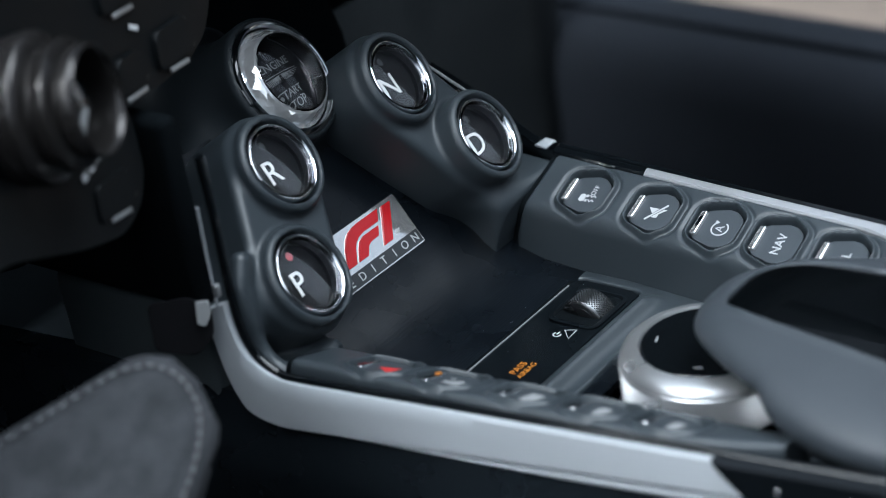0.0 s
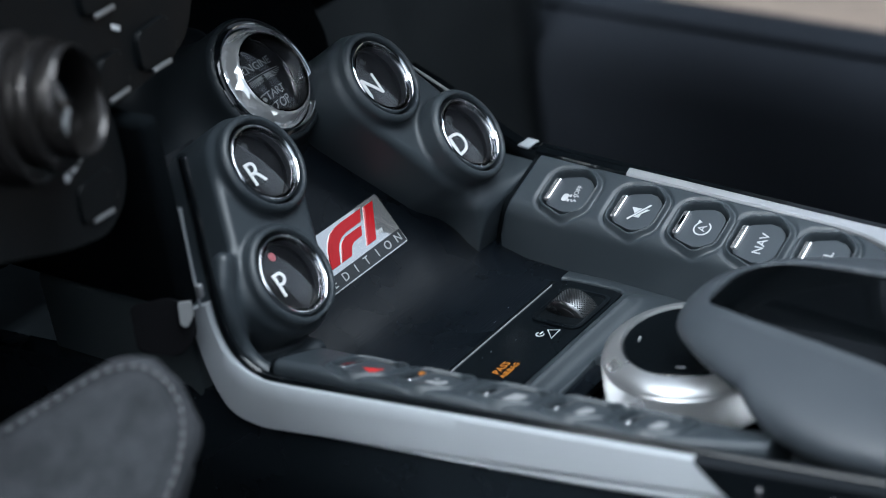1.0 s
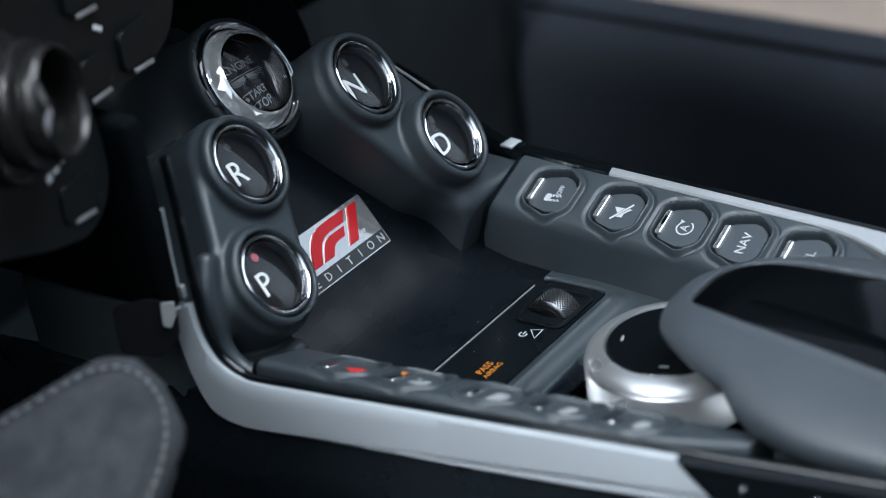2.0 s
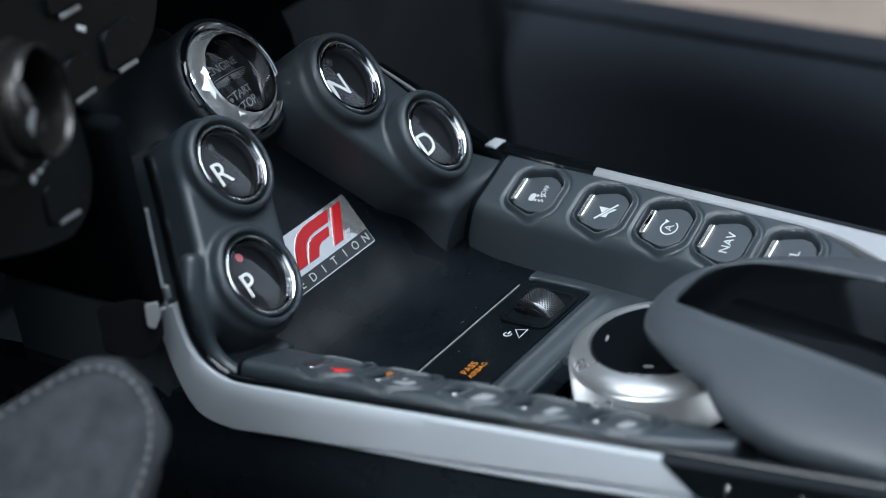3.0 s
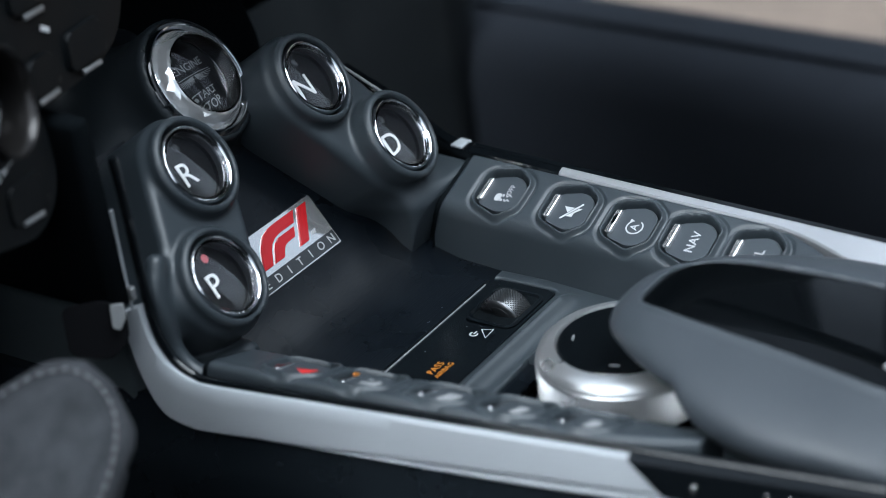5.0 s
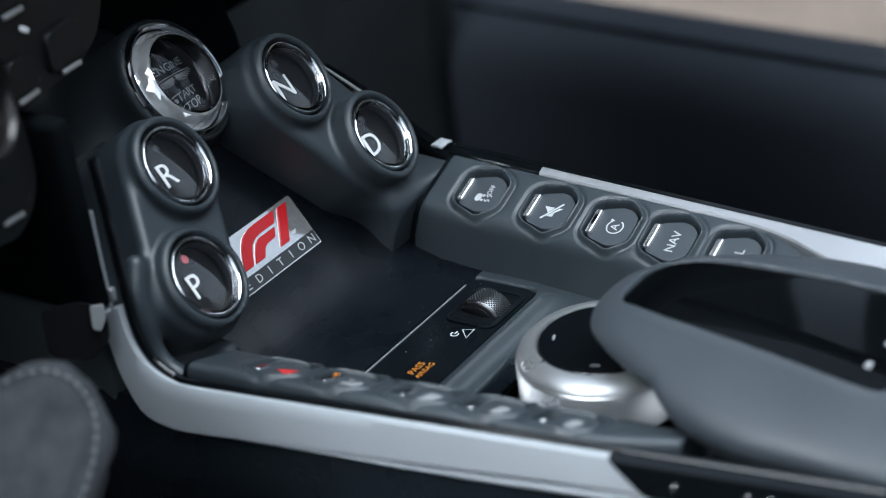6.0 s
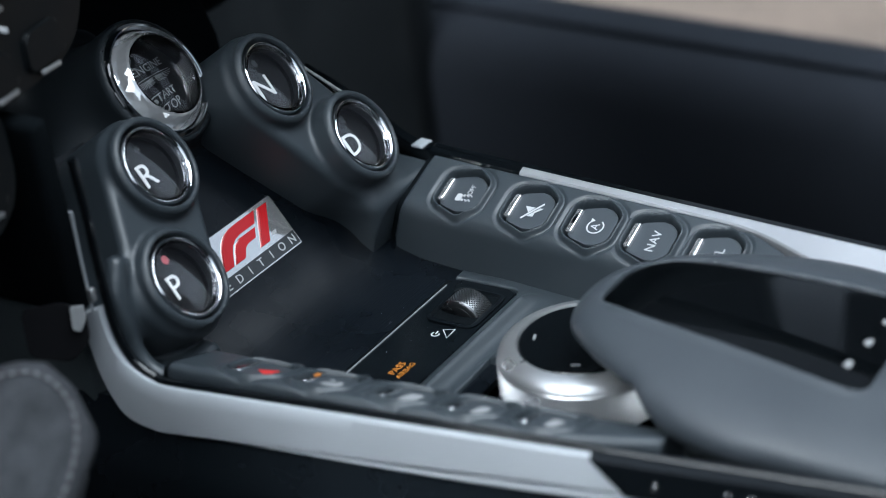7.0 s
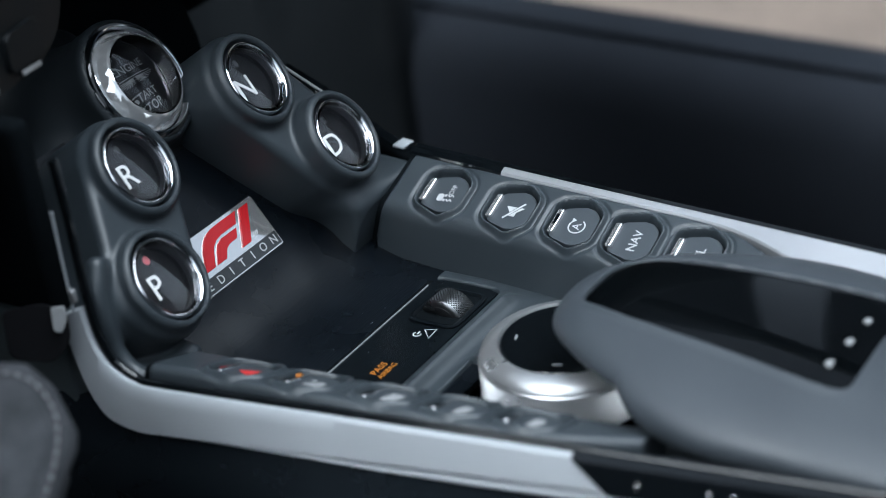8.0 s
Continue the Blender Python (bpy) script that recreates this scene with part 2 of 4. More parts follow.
def f_capsule(X, Y, Z, a, b, r0, r1=None):
    r1 = r0 if r1 is None else r1
    a, b = np.array(a), np.array(b)
    d = b - a
    t = np.clip(((X - a[0]) * d[0] + (Y - a[1]) * d[1] + (Z - a[2]) * d[2]) / (d @ d), 0, 1)
    return np.sqrt((X - a[0] - t * d[0]) ** 2 + (Y - a[1] - t * d[1]) ** 2 + (Z - a[2] - t * d[2]) ** 2) - (r0 + (r1 - r0) * t)


def f_cylinder(X, Y, Z, p, n, r, h0, h1, rnd):
    n = np.array(Vector(n).normalized())
    h = (X - p[0]) * n[0] + (Y - p[1]) * n[1] + (Z - p[2]) * n[2]
    q = np.sqrt(np.maximum((X - p[0]) ** 2 + (Y - p[1]) ** 2 + (Z - p[2]) ** 2 - h * h, 0)) - (r - rnd)
    w = np.abs(h - (h0 + h1) / 2) - ((h1 - h0) / 2 - rnd)
    return np.minimum(np.maximum(q, w), 0) + np.sqrt(np.maximum(q, 0) ** 2 + np.maximum(w, 0) ** 2) - rnd


def f_box(X, Y, Z, m, half, rnd):
    i = np.array(m.inverted())
    P = [i[k, 0] * X + i[k, 1] * Y + i[k, 2] * Z + i[k, 3] for k in range(3)]
    q = [np.abs(p) - (h - rnd) for p, h in zip(P, half)]
    o = np.sqrt(sum(np.maximum(v, 0) ** 2 for v in q))
    return o + np.minimum(np.maximum(np.maximum(q[0], q[1]), q[2]), 0) - rnd


def f_polygon(X, Y, pts, rnd=0.0):
    """Signed distance to a convex polygon (counter-clockwise), its corners rounded by rnd."""
    d = np.full(X.shape, -1e9)
    far = np.full(X.shape, 1e9)
    for (ax, ay), (bx, by) in zip(pts, pts[1:] + pts[:1]):
        l = math.hypot(bx - ax, by - ay)
        nx, ny = (by - ay) / l, -(bx - ax) / l
        ax, ay, bx, by = (v - rnd * q for v, q in ((ax, nx), (ay, ny), (bx, nx), (by, ny)))
        d = np.maximum(d, (X - ax) * nx + (Y - ay) * ny)
    if not rnd:
        return d
    inner = [Vector(p) for p in pts]
    k = len(pts)
    moved = []
    for i in range(k):
        a, p, b = inner[i - 1], inner[i], inner[(i + 1) % k]
        n1 = Vector(((p - a).y, -(p - a).x)).normalized()
        n2 = Vector(((b - p).y, -(b - p).x)).normalized()
        moved.append(p - (n1 + n2) * rnd / (1 + n1.dot(n2)))
    for a, b in zip(moved, moved[1:] + moved[:1]):
        e = b - a
        t = np.clip(((X - a.x) * e.x + (Y - a.y) * e.y) / e.dot(e), 0, 1)
        far = np.minimum(far, np.hypot(X - a.x - t * e.x, Y - a.y - t * e.y))
    return np.where(d > 0, far, d) - rnd


# ---------------------------------------------------------------- plan of the console
LEAN = 0.100                         # the switch rows spread to the front
ROW_MID = 0.0825                     # half distance of the rows at y = 0
TILT = radians(20)                   # they fall towards the tray


def row_point(s, a, y, h):
    """A point of a switch row: a across it, outwards and up; h off its face."""
    return Vector((s * (ROW_MID + LEAN * y + a * math.cos(TILT) - h * math.sin(TILT)), y, a * math.sin(TILT) + h * math.cos(TILT)))


def row_frame(s, a, y, h):
    return frame_of(row_point(s, a, y, h), (-s * math.sin(TILT), 0, math.cos(TILT)))


KEY_Y = {1: (0.0305, -0.0110, -0.0478, -0.0807, -0.1147), -1: (0.0237, -0.0099, -0.0475, -0.0800, -0.1126)}
DISC_N = Vector((0.13, -0.825, 0.548)).normalized()
BTN = {"R": (-0.0462, 0.1023, 0.0671), "P": (-0.0717, 0.0729, 0.0283), "N": (0.0462, 0.1043, 0.0705), "D": (0.0717, 0.0758, 0.0325)}
STARTER = (0.0, 0.1361, 0.0855)
KEY_SHAPE = [(-0.0078, -0.0110), (0.0078, -0.0110), (0.0127, -0.0035), (0.0086, 0.0110), (-0.0086, 0.0110), (-0.0127, -0.0035)]
KEY_SHIFT = 0.0012


def back(p, d, side=0.0):
    q = Vector(p) - DISC_N * d
    return (q.x + side, q.y, q.z)


# ---------------------------------------------------------------- surroundings
ground = new("ground", bpy.data.meshes.new("ground"))
bm = bmesh.new()
bmesh.ops.create_grid(bm, x_segments=8, y_segments=8, size=400)
bm.to_mesh(ground.data)
bm.free()
ground.data.materials.append(M_PAVE)
tagged(ground, "pale beige paving outside the open car door", "ground", kind="structure")

footwell = thing("floor", (0.2, 0.1, -0.40), "black carpeted car floor and footwells", "floor", kind="structure")
part("carpet", rbox((1.5, 2.2, 0.04), 0.008, pose(0.0, -0.1, -0.40)), M_CARPET, footwell)
part("bulkhead", rbox((1.5, 0.05, 0.75), 0.01, pose(0.0, 0.95, -0.04, -18)), M_CARPET, footwell)
sill = thing("door_sill", (0.74, 0, -0.38), "dark blue-black painted sill of the open passenger door", "sill", kind="structure")
part("sill_body", rbox((0.13, 2.2, 0.20), 0.06, pose(0.731, -0.1, -0.306, 0, 0, -4.6)), M_SILL, sill)
# Dark panel added over the sill to imitate the shade under the dash.
part("footwell_shade_panel", rbox((0.04, 0.46, 0.36), 0.015, pose(0.738, 0.73, -0.21, 0, 0, -4.6)), M_LEATHER, footwell, "dark panel added for the deep shade on the footwell side")
part("door_seal", tube([(0.7135 + 0.0805 * y, y, -0.2085) for y in np.linspace(-1.1, 0.95, 12)], 0.0035), M_SILL, sill, "black rubber door seal")
# Unseen sill added to keep the ground out of the flank's reflection.
sill = thing("door_sill", (-0.82, 0, -0.38), "unseen dark sill on the driver's side, added for dark reflections", "sill", kind="structure")
part("sill_body", rbox((0.13, 2.2, 0.28), 0.03, pose(-0.82, -0.1, -0.295)), M_SILL, sill)

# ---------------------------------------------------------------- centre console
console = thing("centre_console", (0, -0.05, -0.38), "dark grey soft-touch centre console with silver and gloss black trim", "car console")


def f_slot(X, Y, Z, a, b, r, h0, h1, rnd):
    """A stadium-shaped block between two button centres, its ends square to DISC_N."""
    n = np.array(DISC_N)
    a, b = np.array(a), np.array(b)
    d = b - a
    H = (X - a[0]) * n[0] + (Y - a[1]) * n[1] + (Z - a[2]) * n[2]
    P = [X - a[0] - H * n[0], Y - a[1] - H * n[1], Z - a[2] - H * n[2]]
    t = np.clip((P[0] * d[0] + P[1] * d[1] + P[2] * d[2]) / (d @ d), 0, 1)
    q = np.sqrt((P[0] - t * d[0]) ** 2 + (P[1] - t * d[1]) ** 2 + (P[2] - t * d[2]) ** 2) - (r - rnd)
    w = np.abs(H - (h0 + h1) / 2) - ((h1 - h0) / 2 - rnd)
    return np.minimum(np.maximum(q, w), 0) + np.sqrt(np.maximum(q, 0) ** 2 + np.maximum(w, 0) ** 2) - rnd


LIP = [(-0.1040, 0.0560, -0.0062), (-0.1050, 0.0640, -0.0045), (-0.1062, 0.0725, 0.0000), (-0.1070, 0.0790, 0.0095), (-0.1070, 0.0808, 0.0230), (-0.1045, 0.0840, 0.0360), (-0.0985, 0.0875, 0.0450)]


def housing_field(X, Y, Z):
    F = np.full(X.shape, 1.0)
    for s, top, low in ((-1, "R", "P"), (1, "N", "D")):
        a, b = BTN[top], BTN[low]
        F = smin(F, f_slot(X, Y, Z, a, b, 0.0270, -0.085, -0.0055, 0.0045), 0.006)
        mid = (Vector(a) + Vector(b)) / 2
        F = smin(F, f_capsule(X, Y, Z, back(mid, 0.064, 0.015 * s), back(b, 0.062, 0.020 * s), 0.026, 0.030), 0.012)
        foot = f_box(X, Y, Z, pose((0.090 if s > 0 else 0.0925) * s, 0.104, -0.022 if s > 0 else -0.028, 0, 0, -6.5 * s), (0.0275 if s > 0 else 0.0230, 0.042, 0.023 if s > 0 else 0.022), 0.006)
        F = smin(F, foot, 0.016 if s > 0 else 0.004)
        for p in (a, b):
            F = smin(F, f_cylinder(X, Y, Z, p, DISC_N, 0.0247, -0.075, 0.0015, 0.0032), 0.0028)
    edge = smooth_path(LIP, 3)
    lip = np.full(X.shape, 1.0)
    for p, q in zip(edge, edge[1:]):
        lip = np.minimum(lip, f_capsule(X, Y, Z, p, q, 0.0046))
    F = smin(F, lip, 0.0080)
    F = np.maximum(F, np.where(Z < 0.0095, 0.0635 - 0.30 * np.minimum(Z + 0.004, 0) - Y, -1.0))
    F = smax(F, smax(-0.1125 - X - 0.02 * np.maximum(Z, 0), X - 0.1215, 0.004), 0.006)
    for k in "RPND":
        F = smax(F, -f_cylinder(X, Y, Z, BTN[k], DISC_N, 0.0210, -0.014, 0.05, 0.001), 0.0012)
    return F


def back_field(X, Y, Z):
    """The body behind the button legs, with the start button; darker for shade."""
    F = f_cylinder(X, Y, Z, STARTER, DISC_N, 0.0335, -0.070, 0.0005, 0.005)
    for k in "RN":
        F = smin(F, f_capsule(X, Y, Z, back(BTN[k], 0.064), back(STARTER, 0.052), 0.030), 0.018)
    F = smin(F, f_box(X, Y, Z, frame_of(back(STARTER, 0.080), DISC_N), (0.046, 0.05, 0.03), 0.015), 0.015)
    return smax(F, -f_cylinder(X, Y, Z, STARTER, DISC_N, 0.0305, -0.018, 0.05, 0.001), 0.0012)


part("housing", skin("housing", housing_field, (-0.135, 0.05, -0.05), (0.135, 0.23, 0.16), 0.0010), M_SOFT, console, "dark grey moulded horseshoe housing for the round buttons")
part("housing_back", skin("housing_back", back_field, (-0.09, 0.07, 0.0), (0.09, 0.26, 0.17), 0.0013), M_SOFT_SHADED, console, "moulded body round the start button, darker colour painted for shade")


def switch_panel_field(s, shade_fill=False):
    co, si = math.cos(TILT), math.sin(TILT)

    def field(X, Y, Z):
        U = s * X - ROW_MID - LEAN * Y
        A, H = U * co + Z * si, Z * co - U * si
        h = np.full(X.shape, 1.0)
        for ky in KEY_Y[s]:
            h = np.minimum(h, f_polygon(A - KEY_SHIFT, Y - ky, KEY_SHAPE, 0.0042))
        lip = 1.0 if s > 0 else 0.7
        top = lip * (0.0016 * np.exp(-((h - 0.0030) / 0.0009) ** 2) - 0.0012 * np.exp(-((h - 0.0053) / 0.0011) ** 2))
        top = top - 0.0062 / (1 + np.exp((h - 0.0016) / 0.00018))
        tip = np.maximum(-0.108 - Y, 0)
        F = smax((H - top) * 0.8, -0.0146 - U + 0.10 * np.minimum(Z + 0.004, 0), 0.0055)
        F = smax(F, U - 0.0200 + 6.0 * tip * tip, 0.0065 if s < 0 else 0.003)
        joint = 0.0619 - 0.30 * np.minimum(Z + 0.004, 0)
        # An added black filler gives the open joint its shade.
        if shade_fill:
            return np.maximum(np.maximum(F + 0.0009, np.abs(Y - joint) - 0.0017), -0.040 - Z)
        F = smax(F, Y - joint + 0.0015, 0.0014)
        return np.maximum(F, np.maximum(-0.040 - Z, -0.160 - Y))
    return field


for s in (-1, 1):
    lo = (0.040, -0.165, -0.045) if s > 0 else (-0.120, -0.165, -0.045)
    hi = (0.120, 0.066, 0.014) if s > 0 else (-0.040, 0.066, 0.014)
    part("switch_panel", skin("switch_panel", switch_panel_field(s), lo, hi, 0.00062), M_SOFT, console, "dark grey moulded panel with six-sided key recesses")
    # Black fill stands for the shade inside the joint.
    part("joint_shade_fill", skin("joint_shade_fill", switch_panel_field(s, True), (lo[0], 0.055, lo[2]), (hi[0], 0.080, hi[2]), 0.00062), M_CARPET, console, "black filler for the shade in the joint before the panel")


def side_path(s, y0, y1, n=24, off=0.0):
    out = []
    for i in range(n + 1):
        y = y0 + (y1 - y0) * i / n
        out.append((s * (0.1035 + off + LEAN * y), y))
    return out


def edge_upper(y):
    return (-(0.1085 + 0.110 * y), y, -0.0002 + 0.026 * (0.040 - y))


def edge_lower(y):
    return (-(0.1120 + 0.110 * y), y, -0.0214 + 0.067 * (0.041 - y))


UPPER = [(-0.1142, 0.0655, 0.0000), (-0.1150, 0.0748, 0.0052), (-0.1156, 0.0790, 0.0115), (-0.1158, 0.0815, 0.0180), (-0.1160, 0.0828, 0.0260), (-0.1160, 0.0833, 0.0345)]
LOWER = [(-0.1184, 0.0640, -0.0228), (-0.1190, 0.0770, -0.0202), (-0.1195, 0.0830, -0.0138), (-0.1195, 0.0885, -0.0003), (-0.1195, 0.0912, 0.0150), (-0.1195, 0.0930, 0.0305)]


def band(y0, y1, bend):
    up = [edge_upper(y) for y in np.linspace(y0, y1, 30)] + (UPPER if bend else [])
    lo = [edge_lower(y) for y in np.linspace(y0, y1, 30)] + (LOWER if bend else [])
    rings = []
    for a, b in zip(smooth_path(up), smooth_path(lo)):
        d = b - a
        o = Vector((-1, 0, 0))
        rings.append([a + Vector((0.004, 0, 0)), a, a + d * 0.05 + o * 0.0009, a + d * 0.35 + o * 0.0010, a + d * 0.70 + o * 0.0010, a + d * 0.96 + o * 0.0008, b, b + Vector((0.006, 0, 0))])
    return loft(rings)


part("trim_strip", band(-0.40, 0.052, True), M_SILVER, console, "satin silver side trim strip with a bent front end")
# Black overlay draws the edge where the trim's bright reflection ends.
rings = []
for i in range(25):
    y = -0.1440 - 0.25 * i / 24
    slant = 0.0165 * (1 - i / 24)
    a, b = Vector(edge_upper(y)), Vector(edge_lower(y))
    ring = []
    for t in (-0.04, 0.02, 0.40, 0.70, 0.94, 0.99):
        ya = y - slant * (t - 0.07)
        a, b = Vector(edge_upper(ya)), Vector(edge_lower(ya))
        proud = 0.0030 if 0.0 < t < 0.95 else 0.0012
        ring.append(a + (b - a) * t + Vector((-proud - 0.0004, 0, 0)))
    ring += [p + Vector((0.003, 0, 0)) for p in (ring[-1], ring[0])]
    rings.append(ring)
part("trim_dark_rear", loft(rings), M_GLOSS, console, "gloss black rear of the trim, set where its bright reflection ends")
# Three bright ticks stand for small reflections in the black length.
for y in (-0.170, -0.1985, -0.2075):
    a, b = Vector(edge_upper(y)), Vector(edge_lower(y))
    part("trim_glint", rbox((0.0012, 0.0011, 0.0036), 0.0004, Matrix.Translation(a + (b - a) * 0.55 + Vector((-0.0033, 0, 0))) @ pose(0, 0, 0, 12)), M_FACET, console, "tiny bright piece standing for a reflection in the trim")
lower = []
for y in np.linspace(-0.40, 0.040, 20):
    b = Vector(edge_lower(y))
    w = 0.0028 * min(1.0, max(0.03, (0.036 - y) / 0.13))
    g = 0.0022 * min(1.0, max(0.0, (0.040 - y) / 0.10))
    k = 0.0014 * (1 - min(1.0, max(0.0, (0.040 - y) / 0.16)))
    lower.append([b + Vector((k, 0, 0)) + Vector(q) for q in ((0.003, 0, -g), (-0.0002, 0, -g), (-0.0010, 0, -g - w * 0.5), (-0.0002, 0, -g - w), (0.003, 0, -g - w))])
part("trim_bead", loft(lower), M_SILVER, console, "thin silver bead under the trim")
bead = [edge_upper(y) for y in np.linspace(-0.40, 0.052, 8)] + UPPER + [(-0.1160, 0.0836, 0.055), (-0.1162, 0.0832, 0.078), (-0.1162, 0.0838, 0.104)]
bead = [p + Vector((0.0036, -0.0012 if p.z > 0 else 0.0, 0.0002)) for p in smooth_path(bead)]
part("trim_bead", tube(bead, 0.0021), M_GLOSS, console, "gloss black bead along the trim")


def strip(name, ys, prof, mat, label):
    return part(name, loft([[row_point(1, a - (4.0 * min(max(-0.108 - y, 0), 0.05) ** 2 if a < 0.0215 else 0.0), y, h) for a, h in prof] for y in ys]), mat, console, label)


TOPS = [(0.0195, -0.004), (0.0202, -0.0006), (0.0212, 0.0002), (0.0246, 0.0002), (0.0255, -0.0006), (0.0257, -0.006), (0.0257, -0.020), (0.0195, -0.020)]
EDGE = [(0.0257, -0.004), (0.0260, -0.0010), (0.0284, -0.0012), (0.0296, -0.0035), (0.0298, -0.020), (0.0257, -0.020)]
# Silver and black lengths stand for a bright reflection's edge on one strip.
strip("trim_strip", np.linspace(-0.40, 0.0060, 40), TOPS, M_SATIN, "top trim strip, rear length silvered for its bright reflection")
strip("trim_strip", np.linspace(0.0063, 0.0640, 10), TOPS, M_GLOSS, "gloss black front length of the top trim strip, clear of the reflection")
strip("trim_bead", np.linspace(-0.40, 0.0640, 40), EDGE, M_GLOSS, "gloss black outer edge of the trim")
rise = smooth_path([(0.1135, 0.0642, 0.0080), (0.1180, 0.0750, 0.0050), (0.1230, 0.0900, 0.0065), (0.1250, 0.1010, 0.0110), (0.1250, 0.1283, 0.0268), (0.1250, 0.1514, 0.0372)])
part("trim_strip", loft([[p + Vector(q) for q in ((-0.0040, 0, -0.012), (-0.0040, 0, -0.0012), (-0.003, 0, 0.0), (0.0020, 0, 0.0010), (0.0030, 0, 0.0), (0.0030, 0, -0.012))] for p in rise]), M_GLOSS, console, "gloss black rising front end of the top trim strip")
part("trim_bead", tube([(-0.1176, 0.0866, 0.0335), (-0.1176, 0.0862, 0.055), (-0.1178, 0.0850, 0.082)], 0.0007), M_SILVER, console, "thin silver bead rising from the trim")
part("flap", prism(rounded(mm((-30, -18), (-8, -24), (3, -14), (4, 2), (-8, 9), (-30, 8)), 0.004, 4), -0.0060, -0.0030, 0.0008, frame_of((-0.1290, 0.0835, 0.0365), (-0.75, -0.60, 0.25), (0.6, -0.75, 0)) @ Matrix.Scale(0.80, 4)), M_INK, console, "dark flap behind the grey tab")
part("trim_tab", prism(rounded(mm((-4.5, -6.5), (0.0, -8.5), (4.5, -1.0), (4.0, 7.5), (-4.0, 7.5)), 0.0015, 3), -0.002, 0.0005, 0.0004, frame_of((-0.1290, 0.0835, 0.0365), (-0.75, -0.60, 0.25), (0.6, -0.75, 0)) @ Matrix.Scale(0.72, 4)), M_DIM, console, "small grey tab beside the trim")
# Bright piece shaped to stand for a patch of reflection in the trim.
part("trim_bright_piece", rbox((0.0078, 0.0095, 0.0014), 0.0005, pose(0.1180, 0.0752, 0.0056, -8, -10, -18)), M_SILVER, console, "small silver piece standing for a patch of reflection on the trim")

part("trim_bright_piece", rbox((0.0030, 0.0028, 0.0062), 0.0006, pose(-0.1180, 0.0842, 0.0420)), M_ALU, console, "tiny silver clip on the upright bead")

# lower flank of the console, gloss black, down to the floor
for s in (-1, 1):
    rings = []
    for x, y in side_path(s, -0.60, 0.30, 18, 0.004):
        rings.append([(x, y, -0.012), (x + s * 0.002, y, -0.026), (x + s * 0.007, y, -0.045), (x + s * 0.003, y, -0.075), (x - s * 0.004, y, -0.20), (x, y, -0.385), (x - s * 0.018, y, -0.385), (x - s * 0.012, y, -0.012)])
    part("side_panel", loft(rings), M_FLANK if s < 0 else M_LEATHER, console, "gloss black lower side panel" if s < 0 else "")

# tray between the rows: level, then bending up to the front
rings = []
prof = [(-0.045, -0.0335), (0.020, -0.0335), (0.050, -0.0330), (0.066, -0.0300), (0.078, -0.0240), (0.088, -0.0155), (0.097, -0.0050), (0.118, 0.0245), (0.150, 0.070)]
for y, z in prof:
    rings.append([(-0.075, y, z), (0.075, y, z), (0.075, y + 0.002, z - 0.006), (-0.075, y + 0.002, z - 0.006)])
part("tray", loft(rings), M_TRAY, console, "brushed black metal tray that bends up at its front")


def surround_field(X, Y, Z):
    r = np.hypot(X, Y + 0.0860)
    top = -0.0315 + 0.0035 * np.exp(-((r - 0.0470) / 0.0035) ** 2)
    top = top + 0.0048 * np.exp(-((Y + 0.0240) / 0.0040) ** 2) * np.clip((0.058 - np.abs(X)) / 0.012, 0, 1)
    F = smax((Z - top) * 0.8, np.abs(X) - 0.066, 0.002)
    F = np.maximum(F, np.maximum(Y - 0.0212, np.maximum(-0.30 - Y, -0.047 - Z)))
    cut = f_box(X, Y, Z, pose(0.0, 0.0030, -0.030), (0.0585, 0.0190, 0.012), 0.005)
    F = smax(F, -cut, 0.0015)
    F = smax(F, -np.maximum(np.maximum(X + 0.0020, Y + 0.0360), -0.0455 - Z), 0.0015)
    well = np.maximum(r - 0.0425, -0.0440 - Z)
    return smax(F, -well, 0.0015)


part("surround", skin("surround", surround_field, (-0.07, -0.165, -0.05), (0.07, 0.025, -0.02), 0.0008), M_SOFT, console, "dark grey surround of the control panel and the knob")
part("knob_well", lathe([(0.0, -0.0430), (0.030, -0.0430), (0.0425, -0.0425), (0.0425, -0.046), (0, -0.046)], 64, pose(0, -0.086, 0)), M_GLOSS, console)
part("pit_floor", rbox((0.0580, 0.0800, 0.0020), 0.0004, pose(-0.0310, -0.0780, -0.0446)), M_GLOSS, console, "gloss black floor beside the knob")
part("knob_base", lathe([(0.0402, -0.0425), (0.0404, -0.0395), (0.0410, -0.0390), (0.0416, -0.0397), (0.0418, -0.0425), (0.0402, -0.0425)], 72, pose(0, -0.086, 0)), M_CHROME, console, "thin chrome ring round the knob's foot")
part("rear_body", rbox((0.15, 0.26, 0.34), 0.01, pose(0, -0.30, -0.20)), M_SOFT, console)

# A grey line drawn for the highlight along the N to D edge.
d = (Vector(BTN["D"]) - Vector(BTN["N"])).normalized()
out = d.cross(DISC_N)
out = out if out.x > 0 else -out
edge_glint = [Vector(BTN[k]) + out * 0.0262 - DISC_N * 0.0080 for k in "ND"]
part("edge_glint", tube(edge_glint, 0.0008, 8), M_DIM, console, "thin pale line for the highlight on the housing's far edge")

